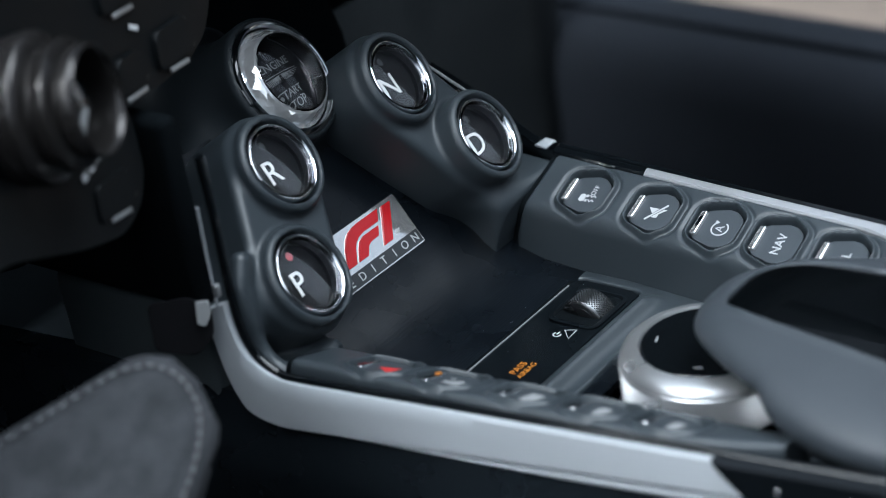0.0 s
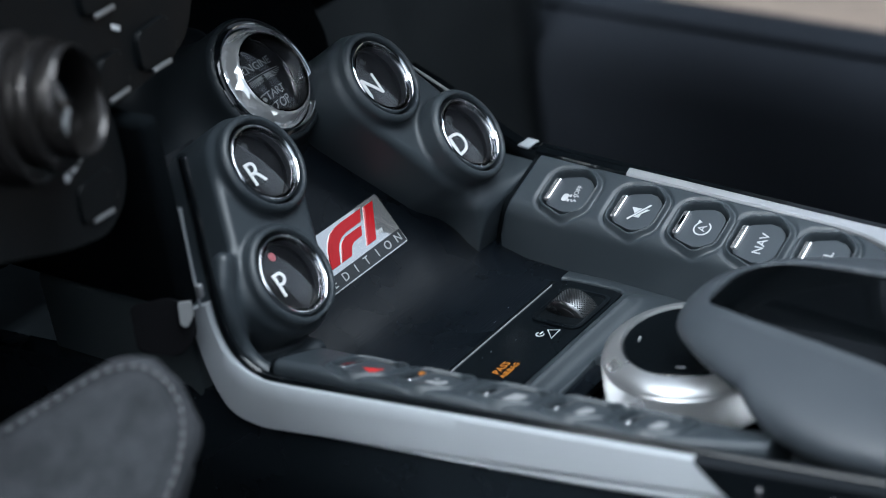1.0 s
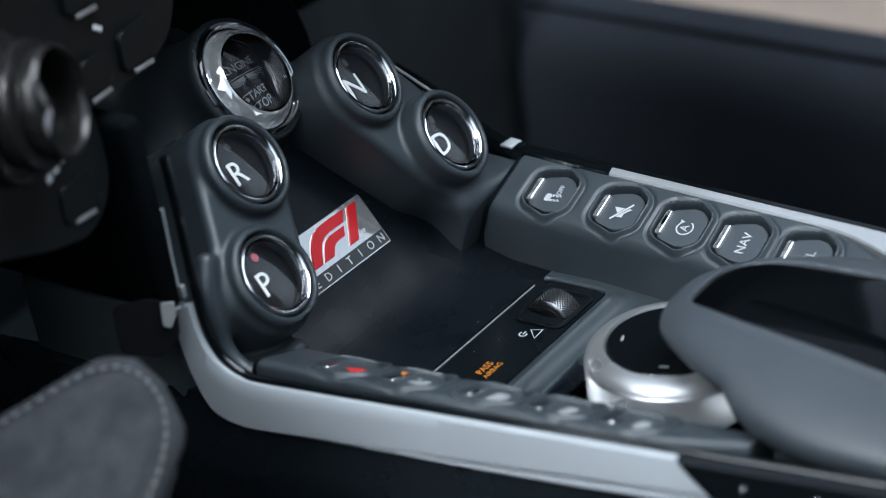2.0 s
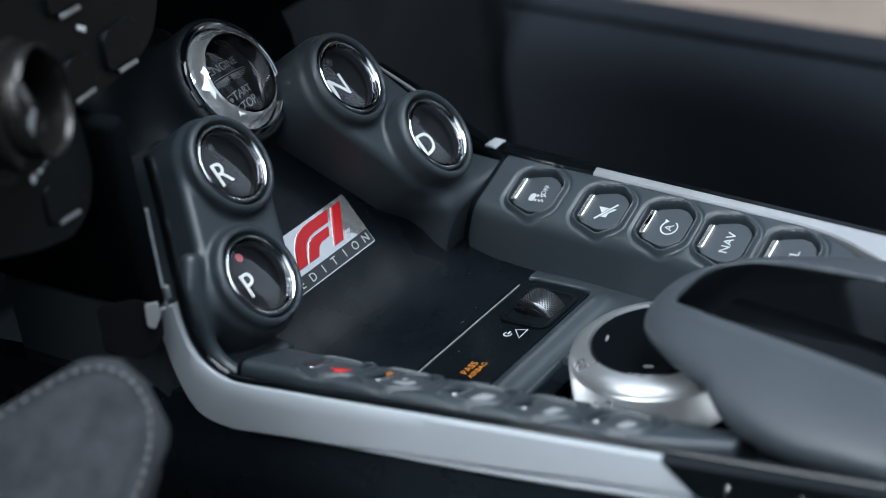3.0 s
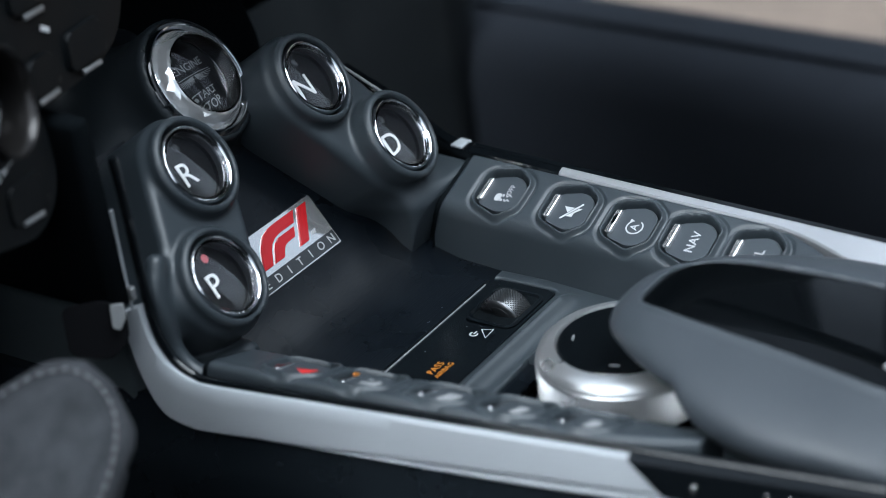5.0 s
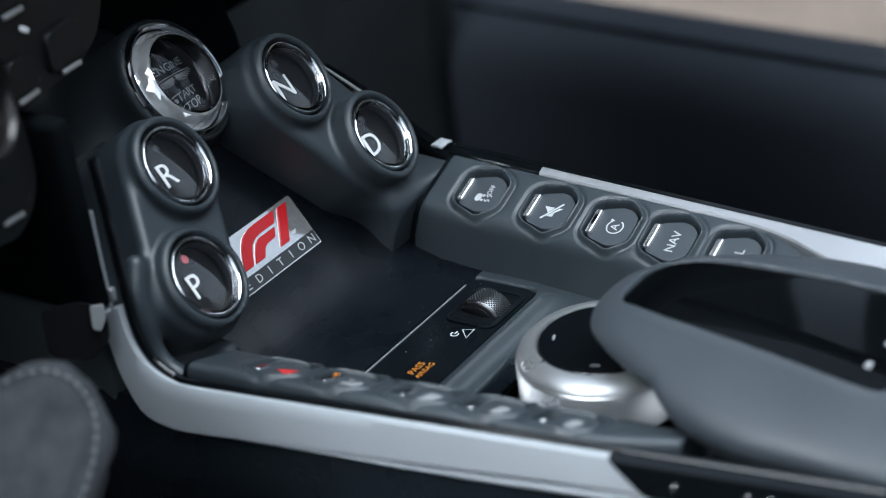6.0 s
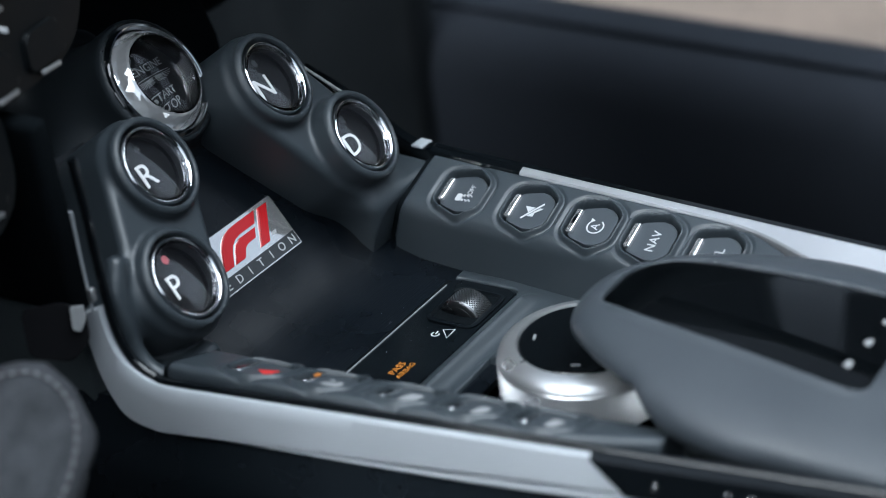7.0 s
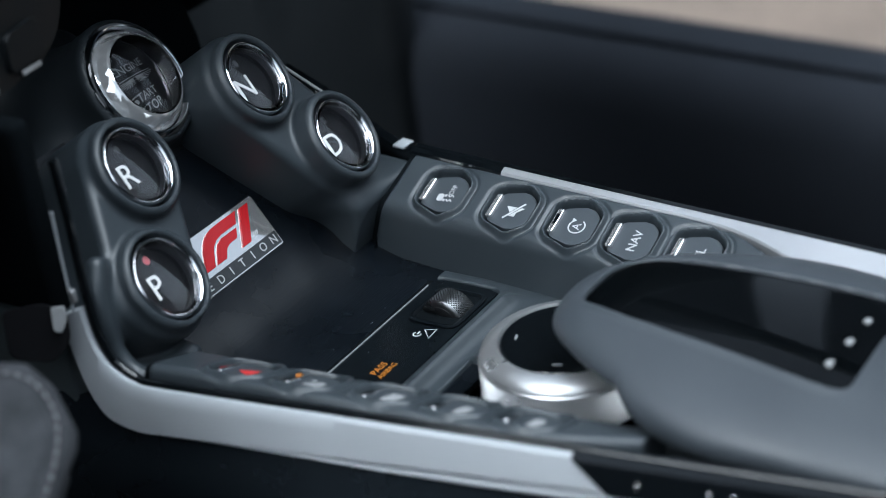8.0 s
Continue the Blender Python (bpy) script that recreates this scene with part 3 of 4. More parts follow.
# ---------------------------------------------------------------- round buttons
def gear_button(letter):
    p = Vector(BTN[letter])
    f = frame_of(p, DISC_N)
    b = thing("gear_button", tuple(p - DISC_N * 0.014), "round gear button lettered %s with a chrome ring and clear lens" % letter, "gear button", "round gear buttons")
    part("chrome_ring", lathe([(0.0176, -0.0050), (0.0176, -0.0010), (0.0178, 0.0000), (0.0182, 0.0006), (0.0188, 0.0009), (0.0194, 0.0004), (0.0198, -0.0012), (0.0198, -0.010), (0.0176, -0.010), (0.0176, -0.0050)], 72, f), M_CHROME, b)
    part("inner_ring", lathe([(0.0168, -0.0030), (0.0169, -0.0012), (0.0171, -0.0009), (0.0173, -0.0016), (0.0174, -0.0060), (0.0168, -0.0060), (0.0168, -0.0030)], 72, f), M_CHROME, b, "thin inner chrome ring")
    part("face", lathe([(0, -0.0083), (0.0167, -0.0083), (0.0167, -0.0062), (0.0179, -0.0062), (0.0179, -0.0135), (0, -0.0135)], 56, f), M_INK, b, "black button face")
    part("letter", lettering(letter, 0.0165, f @ pose(-0.0014, -0.0018, -0.0080), 0.00015), M_LIT, b, "backlit white letter")
    part("indicator_lamp", lathe([(0, -0.0079), (0.0015, -0.0079), (0.0020, -0.0082), (0.0020, -0.0084), (0, -0.0084)], 20, f @ pose(0.0030, 0.0112, 0)), M_GLOW if letter == "P" else M_BADGE, b, "small red lamp, lit" if letter == "P" else "small grey lamp, unlit")
    lens = part("lens", lathe([(0, 0.0004), (0.006, 0.0003), (0.011, -0.0001), (0.0150, -0.0006), (0.0163, -0.0010), (0.0167, -0.0018), (0.0150, -0.0014), (0.011, -0.0009), (0.006, -0.0005), (0, -0.0004)], 72, f), M_GLASS, b, "clear domed lens")
    lens.visible_shadow = False
    return b


for k in "RPND":
    gear_button(k)

f = frame_of(STARTER, DISC_N)
starter = thing("start_button", tuple(Vector(STARTER) - DISC_N * 0.014), "round crystal engine start button with etched words and a chrome rim", "start button")
part("chrome_rim", lathe([(0.0272, -0.002), (0.0278, 0.0010), (0.0284, 0.0012), (0.0288, -0.001), (0.0288, -0.012), (0.0272, -0.012), (0.0272, -0.002)], 96, f), M_CHROME, starter)
part("collar", lathe([(0.0289, -0.0015), (0.0304, -0.0012), (0.0304, -0.012), (0.0289, -0.012), (0.0289, -0.0015)], 72, f), M_GLOSS, starter, "gloss black collar")
rows = [(0.0211, 0.0052), (0.0222, 0.0046), (0.0236, 0.0030), (0.0252, 0.0006), (0.0268, -0.0026)]
bevel = bmesh.new()
rings = [[bevel.verts.new(f @ Vector((r * math.cos(2 * math.pi * (i + k / 2) / 30), r * math.sin(2 * math.pi * (i + k / 2) / 30), h))) for i in range(30)] for k, (r, h) in enumerate(rows)]
for k, (a, b) in enumerate(zip(rings, rings[1:])):
    for i in range(30):
        j = (i + 1) % 30
        bevel.faces.new((a[i], a[j], b[i]))
        bevel.faces.new((b[i], a[j], b[j]))
low = [bevel.verts.new(v.co - DISC_N * 0.0130) for v in rings[-1]]
for i in range(30):
    j = (i + 1) % 30
    bevel.faces.new((rings[-1][i], rings[-1][j], low[j], low[i]))
bmesh.ops.recalc_face_normals(bevel, faces=bevel.faces)
part("cut_bevel", bevel, M_BEVEL, starter, "bright faceted bevel round the crystal", smooth=False)
part("sleeve", lathe([(0.02085, 0.0044), (0.02105, 0.0044), (0.02105, -0.0150), (0.02085, -0.0150), (0.02085, 0.0044)], 64, f), M_INK, starter, "dark lining of the crystal's seat")
part("backing", lathe([(0, -0.0142), (0.0205, -0.0142), (0.0205, -0.0152), (0, -0.0152)], 48, f), M_INK, starter, "dark backing disc")
crystal = part("crystal", lathe([(0, 0.0060), (0.012, 0.0059), (0.0190, 0.0058), (0.0202, 0.0053), (0.0207, 0.0044), (0.0207, -0.0138), (0, -0.0138)], 72, f), M_GLASS, starter, "clear cut crystal")
crystal.visible_shadow = False
EM = f @ pose(-0.0008, -0.0017, -0.0090)
part("etched_word", lettering("ENGINE", 0.0056, EM @ pose(0.0008, 0.0090, 0), 0.0001), M_ETCH, starter)
part("etched_word", lettering("START", 0.0054, EM @ pose(0.0006, -0.0058, 0), 0.0001), M_ETCH, starter)
part("etched_word", lettering("STOP", 0.0054, EM @ pose(0.0010, -0.0113, 0), 0.0001), M_ETCH, starter)
wing = []
for s in (-1, 1):
    for i in range(9):
        a = radians(-8 - 9.5 * i)
        r = 0.0155 - 0.0010 * i
        wing.append(stroke([(s * 0.0012, 0.0046), (s * (0.0012 + r * math.cos(a)), 0.0052 + 0.55 * r * math.sin(a))], 0.00035, 0.0001, EM @ Matrix.Scale(0.80, 4)))
wing.append(stroke([(-0.0155, 0.0052), (-0.006, 0.0060), (0.006, 0.0060), (0.0155, 0.0052)], 0.0004, 0.0001, EM @ Matrix.Scale(0.80, 4)))
wing.append(stroke([(-0.004, 0.0030), (0.004, 0.0030), (0.004, 0.0048), (-0.004, 0.0048)], 0.0003, 0.0001, EM @ Matrix.Scale(0.80, 4), True))
part("etched_emblem", join(*wing), M_ETCH, starter, "etched winged emblem")


# ---------------------------------------------------------------- keys in the two rows
def symbol(kind, m):
    """White printed symbols of the keys, about 12 mm across."""
    w, h = 0.0011, 0.0002
    if kind == "traction":
        car = rounded([(-0.0052, 0.0012), (-0.0006, 0.0012), (0.0002, 0.0030), (-0.0006, 0.0052), (-0.0052, 0.0052), (-0.0062, 0.0030)], 0.0007, 3)
        bits = [prism(car, 0, h, m=m)]
        for x in (-0.0048, -0.0010):
            bits.append(prism(rounded([(x - 0.0009, -0.0006), (x + 0.0009, -0.0006), (x + 0.0009, 0.0009), (x - 0.0009, 0.0009)], 0.0003, 2), 0, h, m=m))
            bits.append(stroke([(x + 0.0010, -0.0014), (x - 0.0006, -0.0026), (x + 0.0012, -0.0040), (x - 0.0002, -0.0054)], w * 0.8, h, m))
        bits.append(lettering("OFF", 0.0046, m @ pose(0.0042, -0.0024, 0), 0.0001))
        return join(*bits)
    if kind == "mute":
        upper = [(-0.0012, 0.0020), (0.0024, 0.0050), (0.0024, -0.0006)]
        lower = [(-0.0036, 0.0016), (-0.0036, -0.0016), (-0.0010, -0.0016), (0.0024, -0.0050), (0.0024, -0.0032)]
        return join(prism(upper, 0, h, m=m), prism(lower, 0, h, m=m), stroke([(-0.0056, 0.0042), (0.0056, -0.0042)], w * 0.9, h, m))
    if kind == "autostop":
        ring = stroke(arc(0, 0, 0.0056, 40, 330), w * 0.85, h, m)
        tip = prism([(0.0064, 0.0052), (0.0030, 0.0048), (0.0050, 0.0020)], 0, h, m=m)
        return join(ring, tip, lettering("A", 0.0080, m, 0.0001))
    if kind == "nav":
        return join(lettering("NAV", 0.0082, m, 0.0001))
    if kind == "tel":
        return join(lettering("TEL", 0.0082, m, 0.0001))
    if kind == "triangle":
        return prism([(-0.0055, -0.004), (0.0055, -0.004), (0.0, 0.0052)], 0, h, m=m)
    if kind == "seat":
        return join(prism(rounded([(-0.004, -0.004), (0.004, -0.004), (0.005, -0.001), (0.001, 0.0), (-0.001, 0.005), (-0.004, 0.005)], 0.001, 2), 0, h, m=m),
                    prism(arc(0.0045, 0.0035, 0.0014, 0, 330, 10), 0, h, m=m))
    if kind == "screen":
        return join(prism(rounded([(-0.0065, -0.0036), (0.0065, -0.0036), (0.0065, 0.0036), (-0.0065, 0.0036)], 0.0012, 3), 0, h, m=m))
    return join(prism(rounded([(-0.0060, -0.0028), (0.0060, -0.0028), (0.0060, 0.0028), (-0.0060, 0.0028)], 0.0022, 4), 0, h, m=m))


SYMBOL_SIZE = {"traction": 0.82, "mute": 0.98, "autostop": 0.74, "nav": 0.78, "tel": 0.78}


def key_button(s, ky, kind, words, mat=None, lit=None):
    m = row_frame(s, KEY_SHIFT, ky, 0.0)
    p = m.translation
    b = thing("key_button", (p.x, p.y, p.z - 0.005), "dark grey console key with %s" % words, "button", "console keys, driver side" if s < 0 else "console keys, passenger side")
    part("key_cap", prism(rounded(KEY_SHAPE, 0.0036, 5), -0.0060, -0.0016, 0.0006, m), M_KEY, b)
    part("indicator_bar", rbox((0.0146, 0.0036, 0.0028), 0.0008, m @ pose(0, 0.0096, -0.0008 if s > 0 else -0.0022, -12 if s > 0 else 0)), M_FACET if s > 0 else M_CHROME, b, "bright chrome indicator bar")
    # Driver-side symbols take a darker print than the passenger side's white.
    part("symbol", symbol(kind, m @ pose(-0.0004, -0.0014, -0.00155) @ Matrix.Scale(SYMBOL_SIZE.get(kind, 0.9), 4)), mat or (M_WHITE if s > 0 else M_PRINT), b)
    if lit:
        part("lamp", rbox((0.0030, 0.0020, 0.0006), 0.0002, m @ pose(0.003, 0.0094, -0.0004)), lit, b, "small orange lamp in the bar")
    if kind == "autostop":
        part("lamp_window", rbox((0.0060, 0.0020, 0.0004), 0.0001, m @ pose(0.0006, 0.0094, 0.0006, -12)), M_GLOSS, b, "dark window in the bar")
    return b


for ky, kind, words in zip(KEY_Y[1], ("traction", "mute", "autostop", "nav", "tel"), ("a white traction control symbol", "a white crossed-out loudspeaker symbol", "a white circled letter A", "the white word NAV", "the white word TEL")):
    key_button(1, ky, kind, words)
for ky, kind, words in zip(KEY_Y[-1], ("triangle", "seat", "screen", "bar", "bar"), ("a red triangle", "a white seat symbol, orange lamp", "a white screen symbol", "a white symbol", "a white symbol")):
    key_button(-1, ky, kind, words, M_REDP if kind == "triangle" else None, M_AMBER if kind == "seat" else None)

# ---------------------------------------------------------------- badge on the tray
bf = frame_of((0, 0.0929, -0.0111), (0, -0.0232, 0.0165)) @ pose(0, 0, 0.0012)
badge = thing("badge_plate", (0, 0.0929, -0.0111), "polished metal badge with red emblem, leaning on the tray", "badge")
part("plate", prism(rounded(mm((-30, -0.5), (30, -0.5), (30, 28.5), (-30, 28.5)), 0.0012, 3), -0.0012, 0.0004, 0.0003, bf), M_PLATE, badge, "polished chrome plate")
part("word_strip", prism(mm((-29.2, 0.4), (29.2, 0.4), (29.2, 7.4), (-29.2, 7.4)), 0.0002, 0.0006, 0.0, bf), M_BADGE, badge, "dark grey strip for the word")
for i, ch in enumerate("EDITION"):
    part("letter", lettering(ch, 0.0062, bf @ pose(-0.0252 + 0.0084 * i, 0.0038, 0.0007), 0.0001), M_WHITE, badge)
outer = mm((-22.5, 10.2)) + mm((-16.5, 19.2), (-13.5, 22.6), (-9.5, 25.2), (-4.5, 26.4), (1.0, 26.7), (15.2, 26.7)) + mm((10.8, 21.2), (-1.0, 21.2), (-5.5, 20.6), (-8.8, 18.9), (-11.0, 16.5), (-15.6, 10.2))
inner = mm((-13.6, 10.2), (-8.9, 16.0), (-6.5, 18.3), (-2.5, 19.7), (9.6, 19.7), (6.2, 15.3), (-0.5, 15.3), (-3.2, 14.2), (-6.6, 10.2))
part("emblem_stroke", prism(outer, 0.0002, 0.0014, 0.0002, bf), M_RED, badge, "red enamel stroke")
part("emblem_stroke", prism(inner, 0.0002, 0.0014, 0.0002, bf), M_RED, badge, "red enamel stroke")
part("emblem_stroke", prism(mm((5.8, 9.7), (12.4, 9.7), (25.0, 26.4), (18.2, 26.4)), 0.0002, 0.0014, 0.0002, bf), M_RED, badge, "red enamel stroke")
part("small_mark", join(*[stroke(mm((16.6 + 1.2 * i, 11.0), (17.8 + 1.2 * i, 12.8)), 0.0005, 0.0003, bf @ pose(0, 0, 0.0004)) for i in range(3)]), M_WHITE, badge)

# ---------------------------------------------------------------- control panel with thumb wheel
panel = thing("control_panel", (0, 0.003, -0.045), "gloss black control strip with thumb wheel and amber warning words", "control panel")
slab = prism(rounded(mm((-57.5, -15.5), (57.5, -15.5), (57.5, 21.5), (-57.5, 21.5)), 0.005, 4), -0.0415, -0.0322, 0.0006)
part("panel_face", slab, M_PANEL, panel)
# No groove is cut; a proud black strip paints its shade.
part("gap_shade_strip", rbox((0.112, 0.0030, 0.0012), 0.0003, pose(0, 0.0232, -0.0335)), M_CARPET, panel, "black strip for the shaded groove before the panel")
part("edge_line", rbox((0.100, 0.0005, 0.0012), 0.0002, pose(0, 0.0212, -0.0321)), M_DIM, panel, "thin bright edge")
wy, wx = 0.0005, 0.0345
fr_out = rounded(mm((18.5, -14.0), (52.0, -14.0), (52.0, 14.0), (18.5, 14.0)), 0.0060, 4)
rim = []
for k, (grow, z) in enumerate(((0.0, -0.0320), (0.0, -0.0312), (-0.0014, -0.0309), (-0.0020, -0.0320))):
    rim.append([(wx + (x - wx - 0.00075) * (1 + grow / 0.0165), wy + (y - wy) * (1 + grow / 0.0140), z) for x, y in fr_out])
part("wheel_frame", loft(rim, caps=False), M_PANEL, panel)
# Flat black patch on the face paints the dark of the wheel's opening.
part("slot_shade_patch", prism(rounded(mm((21.5, -10.5), (49.0, -10.5), (49.0, 11.5), (21.5, 11.5)), 0.004, 4), -0.0330, -0.03215), M_CARPET, panel)
wheel = part("thumb_wheel", lathe([(0, -0.0074), (0.0098, -0.0074), (0.0114, -0.0064), (0.0117, -0.0060), (0.0117, 0.0060), (0.0114, 0.0064), (0.0098, 0.0074), (0, 0.0074)], 48, pose(wx + 0.001, wy, -0.0368) @ pose(0, 0, 0, 0, 90, 0)), M_KNURL, panel, "knurled black metal wheel")
knobs = bmesh.new()
wm = pose(wx + 0.001, wy, -0.0368) @ pose(0, 0, 0, 0, 90, 0)
for i in range(46):
    for j in range(12):
        a = 2 * math.pi * (i + 0.5 * (j % 2)) / 46
        z = -0.0055 + 0.0110 * j / 11
        c = wm @ pose(0.0117 * math.cos(a), 0.0117 * math.sin(a), z, 0, 0, math.degrees(a))
        vs = [knobs.verts.new(c @ Vector(q)) for q in ((0, -0.0005, -0.00034), (0, 0.0005, -0.00034), (0, 0.0005, 0.00034), (0, -0.0005, 0.00034), (0.0007, 0, 0))]
        for q in range(4):
            knobs.faces.new((vs[q], vs[(q + 1) % 4], vs[4]))
part("knurling", knobs, M_KNURL, wheel, smooth=False)
part("end_cap", lathe([(0, -0.0082), (0.0070, -0.0081), (0.0086, -0.0076), (0.0086, -0.0070), (0, -0.0070)], 40, wm), M_KNURL, wheel, "dark satin end cap of the wheel")
pm = pose(0, 0, -0.0322)
part("symbol", stroke(mm((7.9, -5.8), (16.0, -5.4), (13.6, -0.2)), 0.0007, 0.0002, pm, True), M_WHITE, panel, "white triangle outline")
part("symbol", join(stroke(arc(0.0088, 0.0012, 0.0018, 50, 310), 0.0007, 0.0002, pm), stroke(mm((8.8, 1.2), (11.4, 1.2)), 0.0007, 0.0002, pm)), M_WHITE, panel, "white power symbol")
part("warning_word", lettering("PASS", 0.0052, pm @ pose(-0.0235, 0.0010, 0.0003), 0.0001), M_AMBER, panel, "glowing amber word")
part("warning_word", lettering("AIRBAG", 0.0040, pm @ pose(-0.0235, -0.0036, 0.0003), 0.0001), M_AMBER, panel, "glowing amber word")

# ---------------------------------------------------------------- rotary knob
knob = thing("rotary_knob", (0, -0.086, -0.043), "large silver rotary knob with knurled rim and black glass top", "rotary knob")
kf = pose(0, -0.086, 0)
T = -0.0090
part("ring", lathe([(0.0288, T - 0.0040), (0.0294, T - 0.0010), (0.0300, T), (0.0316, T - 0.0002), (0.0358, T - 0.0020), (0.0378, T - 0.0038), (0.0386, T - 0.0056), (0.0382, T - 0.0064), (0.0388, T - 0.0070), (0.0394, T - 0.0245), (0.0380, T - 0.0262), (0.0288, T - 0.0262), (0.0288, T - 0.0040)], 128, kf), M_ALU, knob, "brushed aluminium ring")
dots = bmesh.new()
for i in range(210):
    for j in range(14):
        a = 2 * math.pi * (i + 0.5 * (j % 2)) / 210
        c = kf @ pose(0.0391 * math.cos(a), 0.0391 * math.sin(a), T - 0.0084 - 0.00118 * j, 0, 0, math.degrees(a))
        vs = [dots.verts.new(c @ Vector(q)) for q in ((0, -0.00052, 0), (0, 0, -0.00055), (0, 0.00052, 0), (0, 0, 0.00055), (0.0006, 0, 0))]
        for q in range(4):
            dots.faces.new((vs[q], vs[(q + 1) % 4], vs[4]))
tagged(part("knurling", dots, M_ALU, knob, smooth=False), kind="stuff")
part("glass_top", lathe([(0, T - 0.0006), (0.015, T - 0.0004), (0.0284, T - 0.0005), (0.0292, T - 0.0014), (0.0291, T - 0.02), (0, T - 0.02)], 72, kf), M_GLOSS, knob, "black glass top")
for a in (20, 110, 200, 290):
    part("mark", rbox((0.0040, 0.0008, 0.0003), 0.0, kf @ pose(0.0220 * math.cos(radians(a)), 0.0220 * math.sin(radians(a)), T - 0.0003, 0, 0, a + 90)), M_PRINT, knob)

# ---------------------------------------------------------------- palm rest with touch pad
rest = thing("palm_rest", (0, -0.22, -0.03), "dark grey padded palm rest with a gloss black touch pad", "palm rest")


def rest_width(Y):
    t = np.clip((-0.082 - Y) / 0.112, 0, 1)
    return 0.031 + 0.049 * np.sin(math.pi / 2 * t) ** 1.25


PAD_Y, PAD_L, PAD_N = -0.1655, 0.0630, 4.2


def pad_sides(y):
    """Left and right edge of the touch pad, which widens to the rear."""
    t = np.clip((y - PAD_Y) / PAD_L, -1, 1)
    k = np.where(t < 0, 11.0, PAD_N)
    end = np.maximum(1 - np.abs(t) ** k, 0) ** (1 / k)
    r = (1 - t) / 2
    return -(0.0178 + 0.0150 * r) * end, (0.0245 + 0.0165 * np.sqrt(r)) * end


def rest_field(X, Y, Z):
    W = rest_width(Y)
    crown = 0.0240 - 1.7 * X * X - 0.5 * np.maximum(-0.12 - Y, 0) ** 2 - 6.0 * np.maximum(Y + 0.125, 0) ** 2
    left, right = pad_sides(Y)
    crown = crown + 0.0010 * np.exp(-((X - left + 0.0018) / 0.0016) ** 2) * np.clip((PAD_L - np.abs(Y - PAD_Y)) / 0.01, 0, 1)
    side = (np.abs(X) - W + 26.0 * np.maximum(0.018 - Z, 0) ** 2) * 0.72
    F = smax((Z - crown) * 0.9, side, 0.022)
    F = smax(F, Y + 0.0785, 0.020)
    F = np.maximum(F, -0.345 - Y)
    under = np.maximum(-0.030, 0.006 - 0.9 * np.maximum(-0.140 - Y, 0))
    F = smax(F, (under - Z) * 0.65, 0.009)
    pad = np.maximum(smax(np.maximum(left - X, X - right), np.abs(Y - PAD_Y) - PAD_L, 0.003) * 0.8, -(Z - crown + 0.0035))
    return smax(F, -pad, 0.0014)


part("body", skin("body", rest_field, (-0.084, -0.355, -0.035), (0.084, -0.080, 0.032), 0.0011), M_REST, rest, "dark grey soft leather body")
grid = bmesh.new()
nx, ny = 24, 40
vg = {}
for i in range(nx + 1):
    for j in range(ny + 1):
        y = PAD_Y + (PAD_L - 0.0008) * math.cos(math.pi * j / ny)
        left, right = (float(v) * 0.985 for v in pad_sides(y))
        x = left + (right - left) * i / nx
        z = 0.0240 - 1.7 * x * x - 0.5 * max(-0.12 - y, 0) ** 2 - 6.0 * max(y + 0.125, 0) ** 2 - 0.0018
        vg[i, j] = grid.verts.new((x, y, z))
for i in range(nx):
    for j in range(ny):
        grid.faces.new((vg[i, j], vg[i, j + 1], vg[i + 1, j + 1], vg[i + 1, j]))
bmesh.ops.solidify(grid, geom=grid.faces[:], thickness=0.0012)
bmesh.ops.recalc_face_normals(grid, faces=grid.faces)
part("touch_pad", grid, M_GLOSS, rest, "gloss black touch pad")
for x, y in ((-0.0167, -0.2152), (0.0003, -0.2168), (0.0185, -0.2173)):
    z = 0.0240 - 1.7 * x * x - 0.5 * (y + 0.12) ** 2 - 0.0016
    part("pad_symbol", prism(rounded(mm((-2.6, -1.5), (2.6, -1.5), (2.6, 0.9), (-1.0, 1.6)), 0.0006, 2), 0, 0.0003, 0.0, pose(x, y, z, 0, math.degrees(math.atan(3.4 * x)), 0)), M_DIM, rest, "small white symbol")

# ---------------------------------------------------------------- steering wheel
wf = frame_of((-0.1450, 0.0985, 0.1326), (0.24, -0.965, 0.10)) @ Matrix.Scale(1.085, 4)
steering = thing("steering_wheel", (-0.1450, 0.0985, 0.1326), "black steering wheel spoke with a dark metal rotary dial", "steering wheel")
low = rounded(mm((-150, -20), (-73, -22), (-31, -38), (-6, -44), (9, -37), (15.5, -27), (18, -5), (4, 20), (-60, 40), (-150, 60)), 0.008, 4)
upp = rounded(mm((17, -3), (32, -3.2), (48, -3), (66, -2.5), (82, 3), (92, 14), (110, 55), (60, 90), (-20, 90), (-60, 40), (0, 20)), 0.006, 4)
part("lower_spoke", prism(low, -0.030, 0.0, 0.006, wf, 4), M_WHEEL, steering, "black moulded lower spoke")
part("upper_spoke", prism(upp, -0.026, -0.001, 0.004, wf, 4), M_WHEEL, steering, "black moulded switch spoke")
df = frame_of(wf @ Vector((-0.0345, 0.0215, 0.029)), (0.42, -0.90, 0.10))
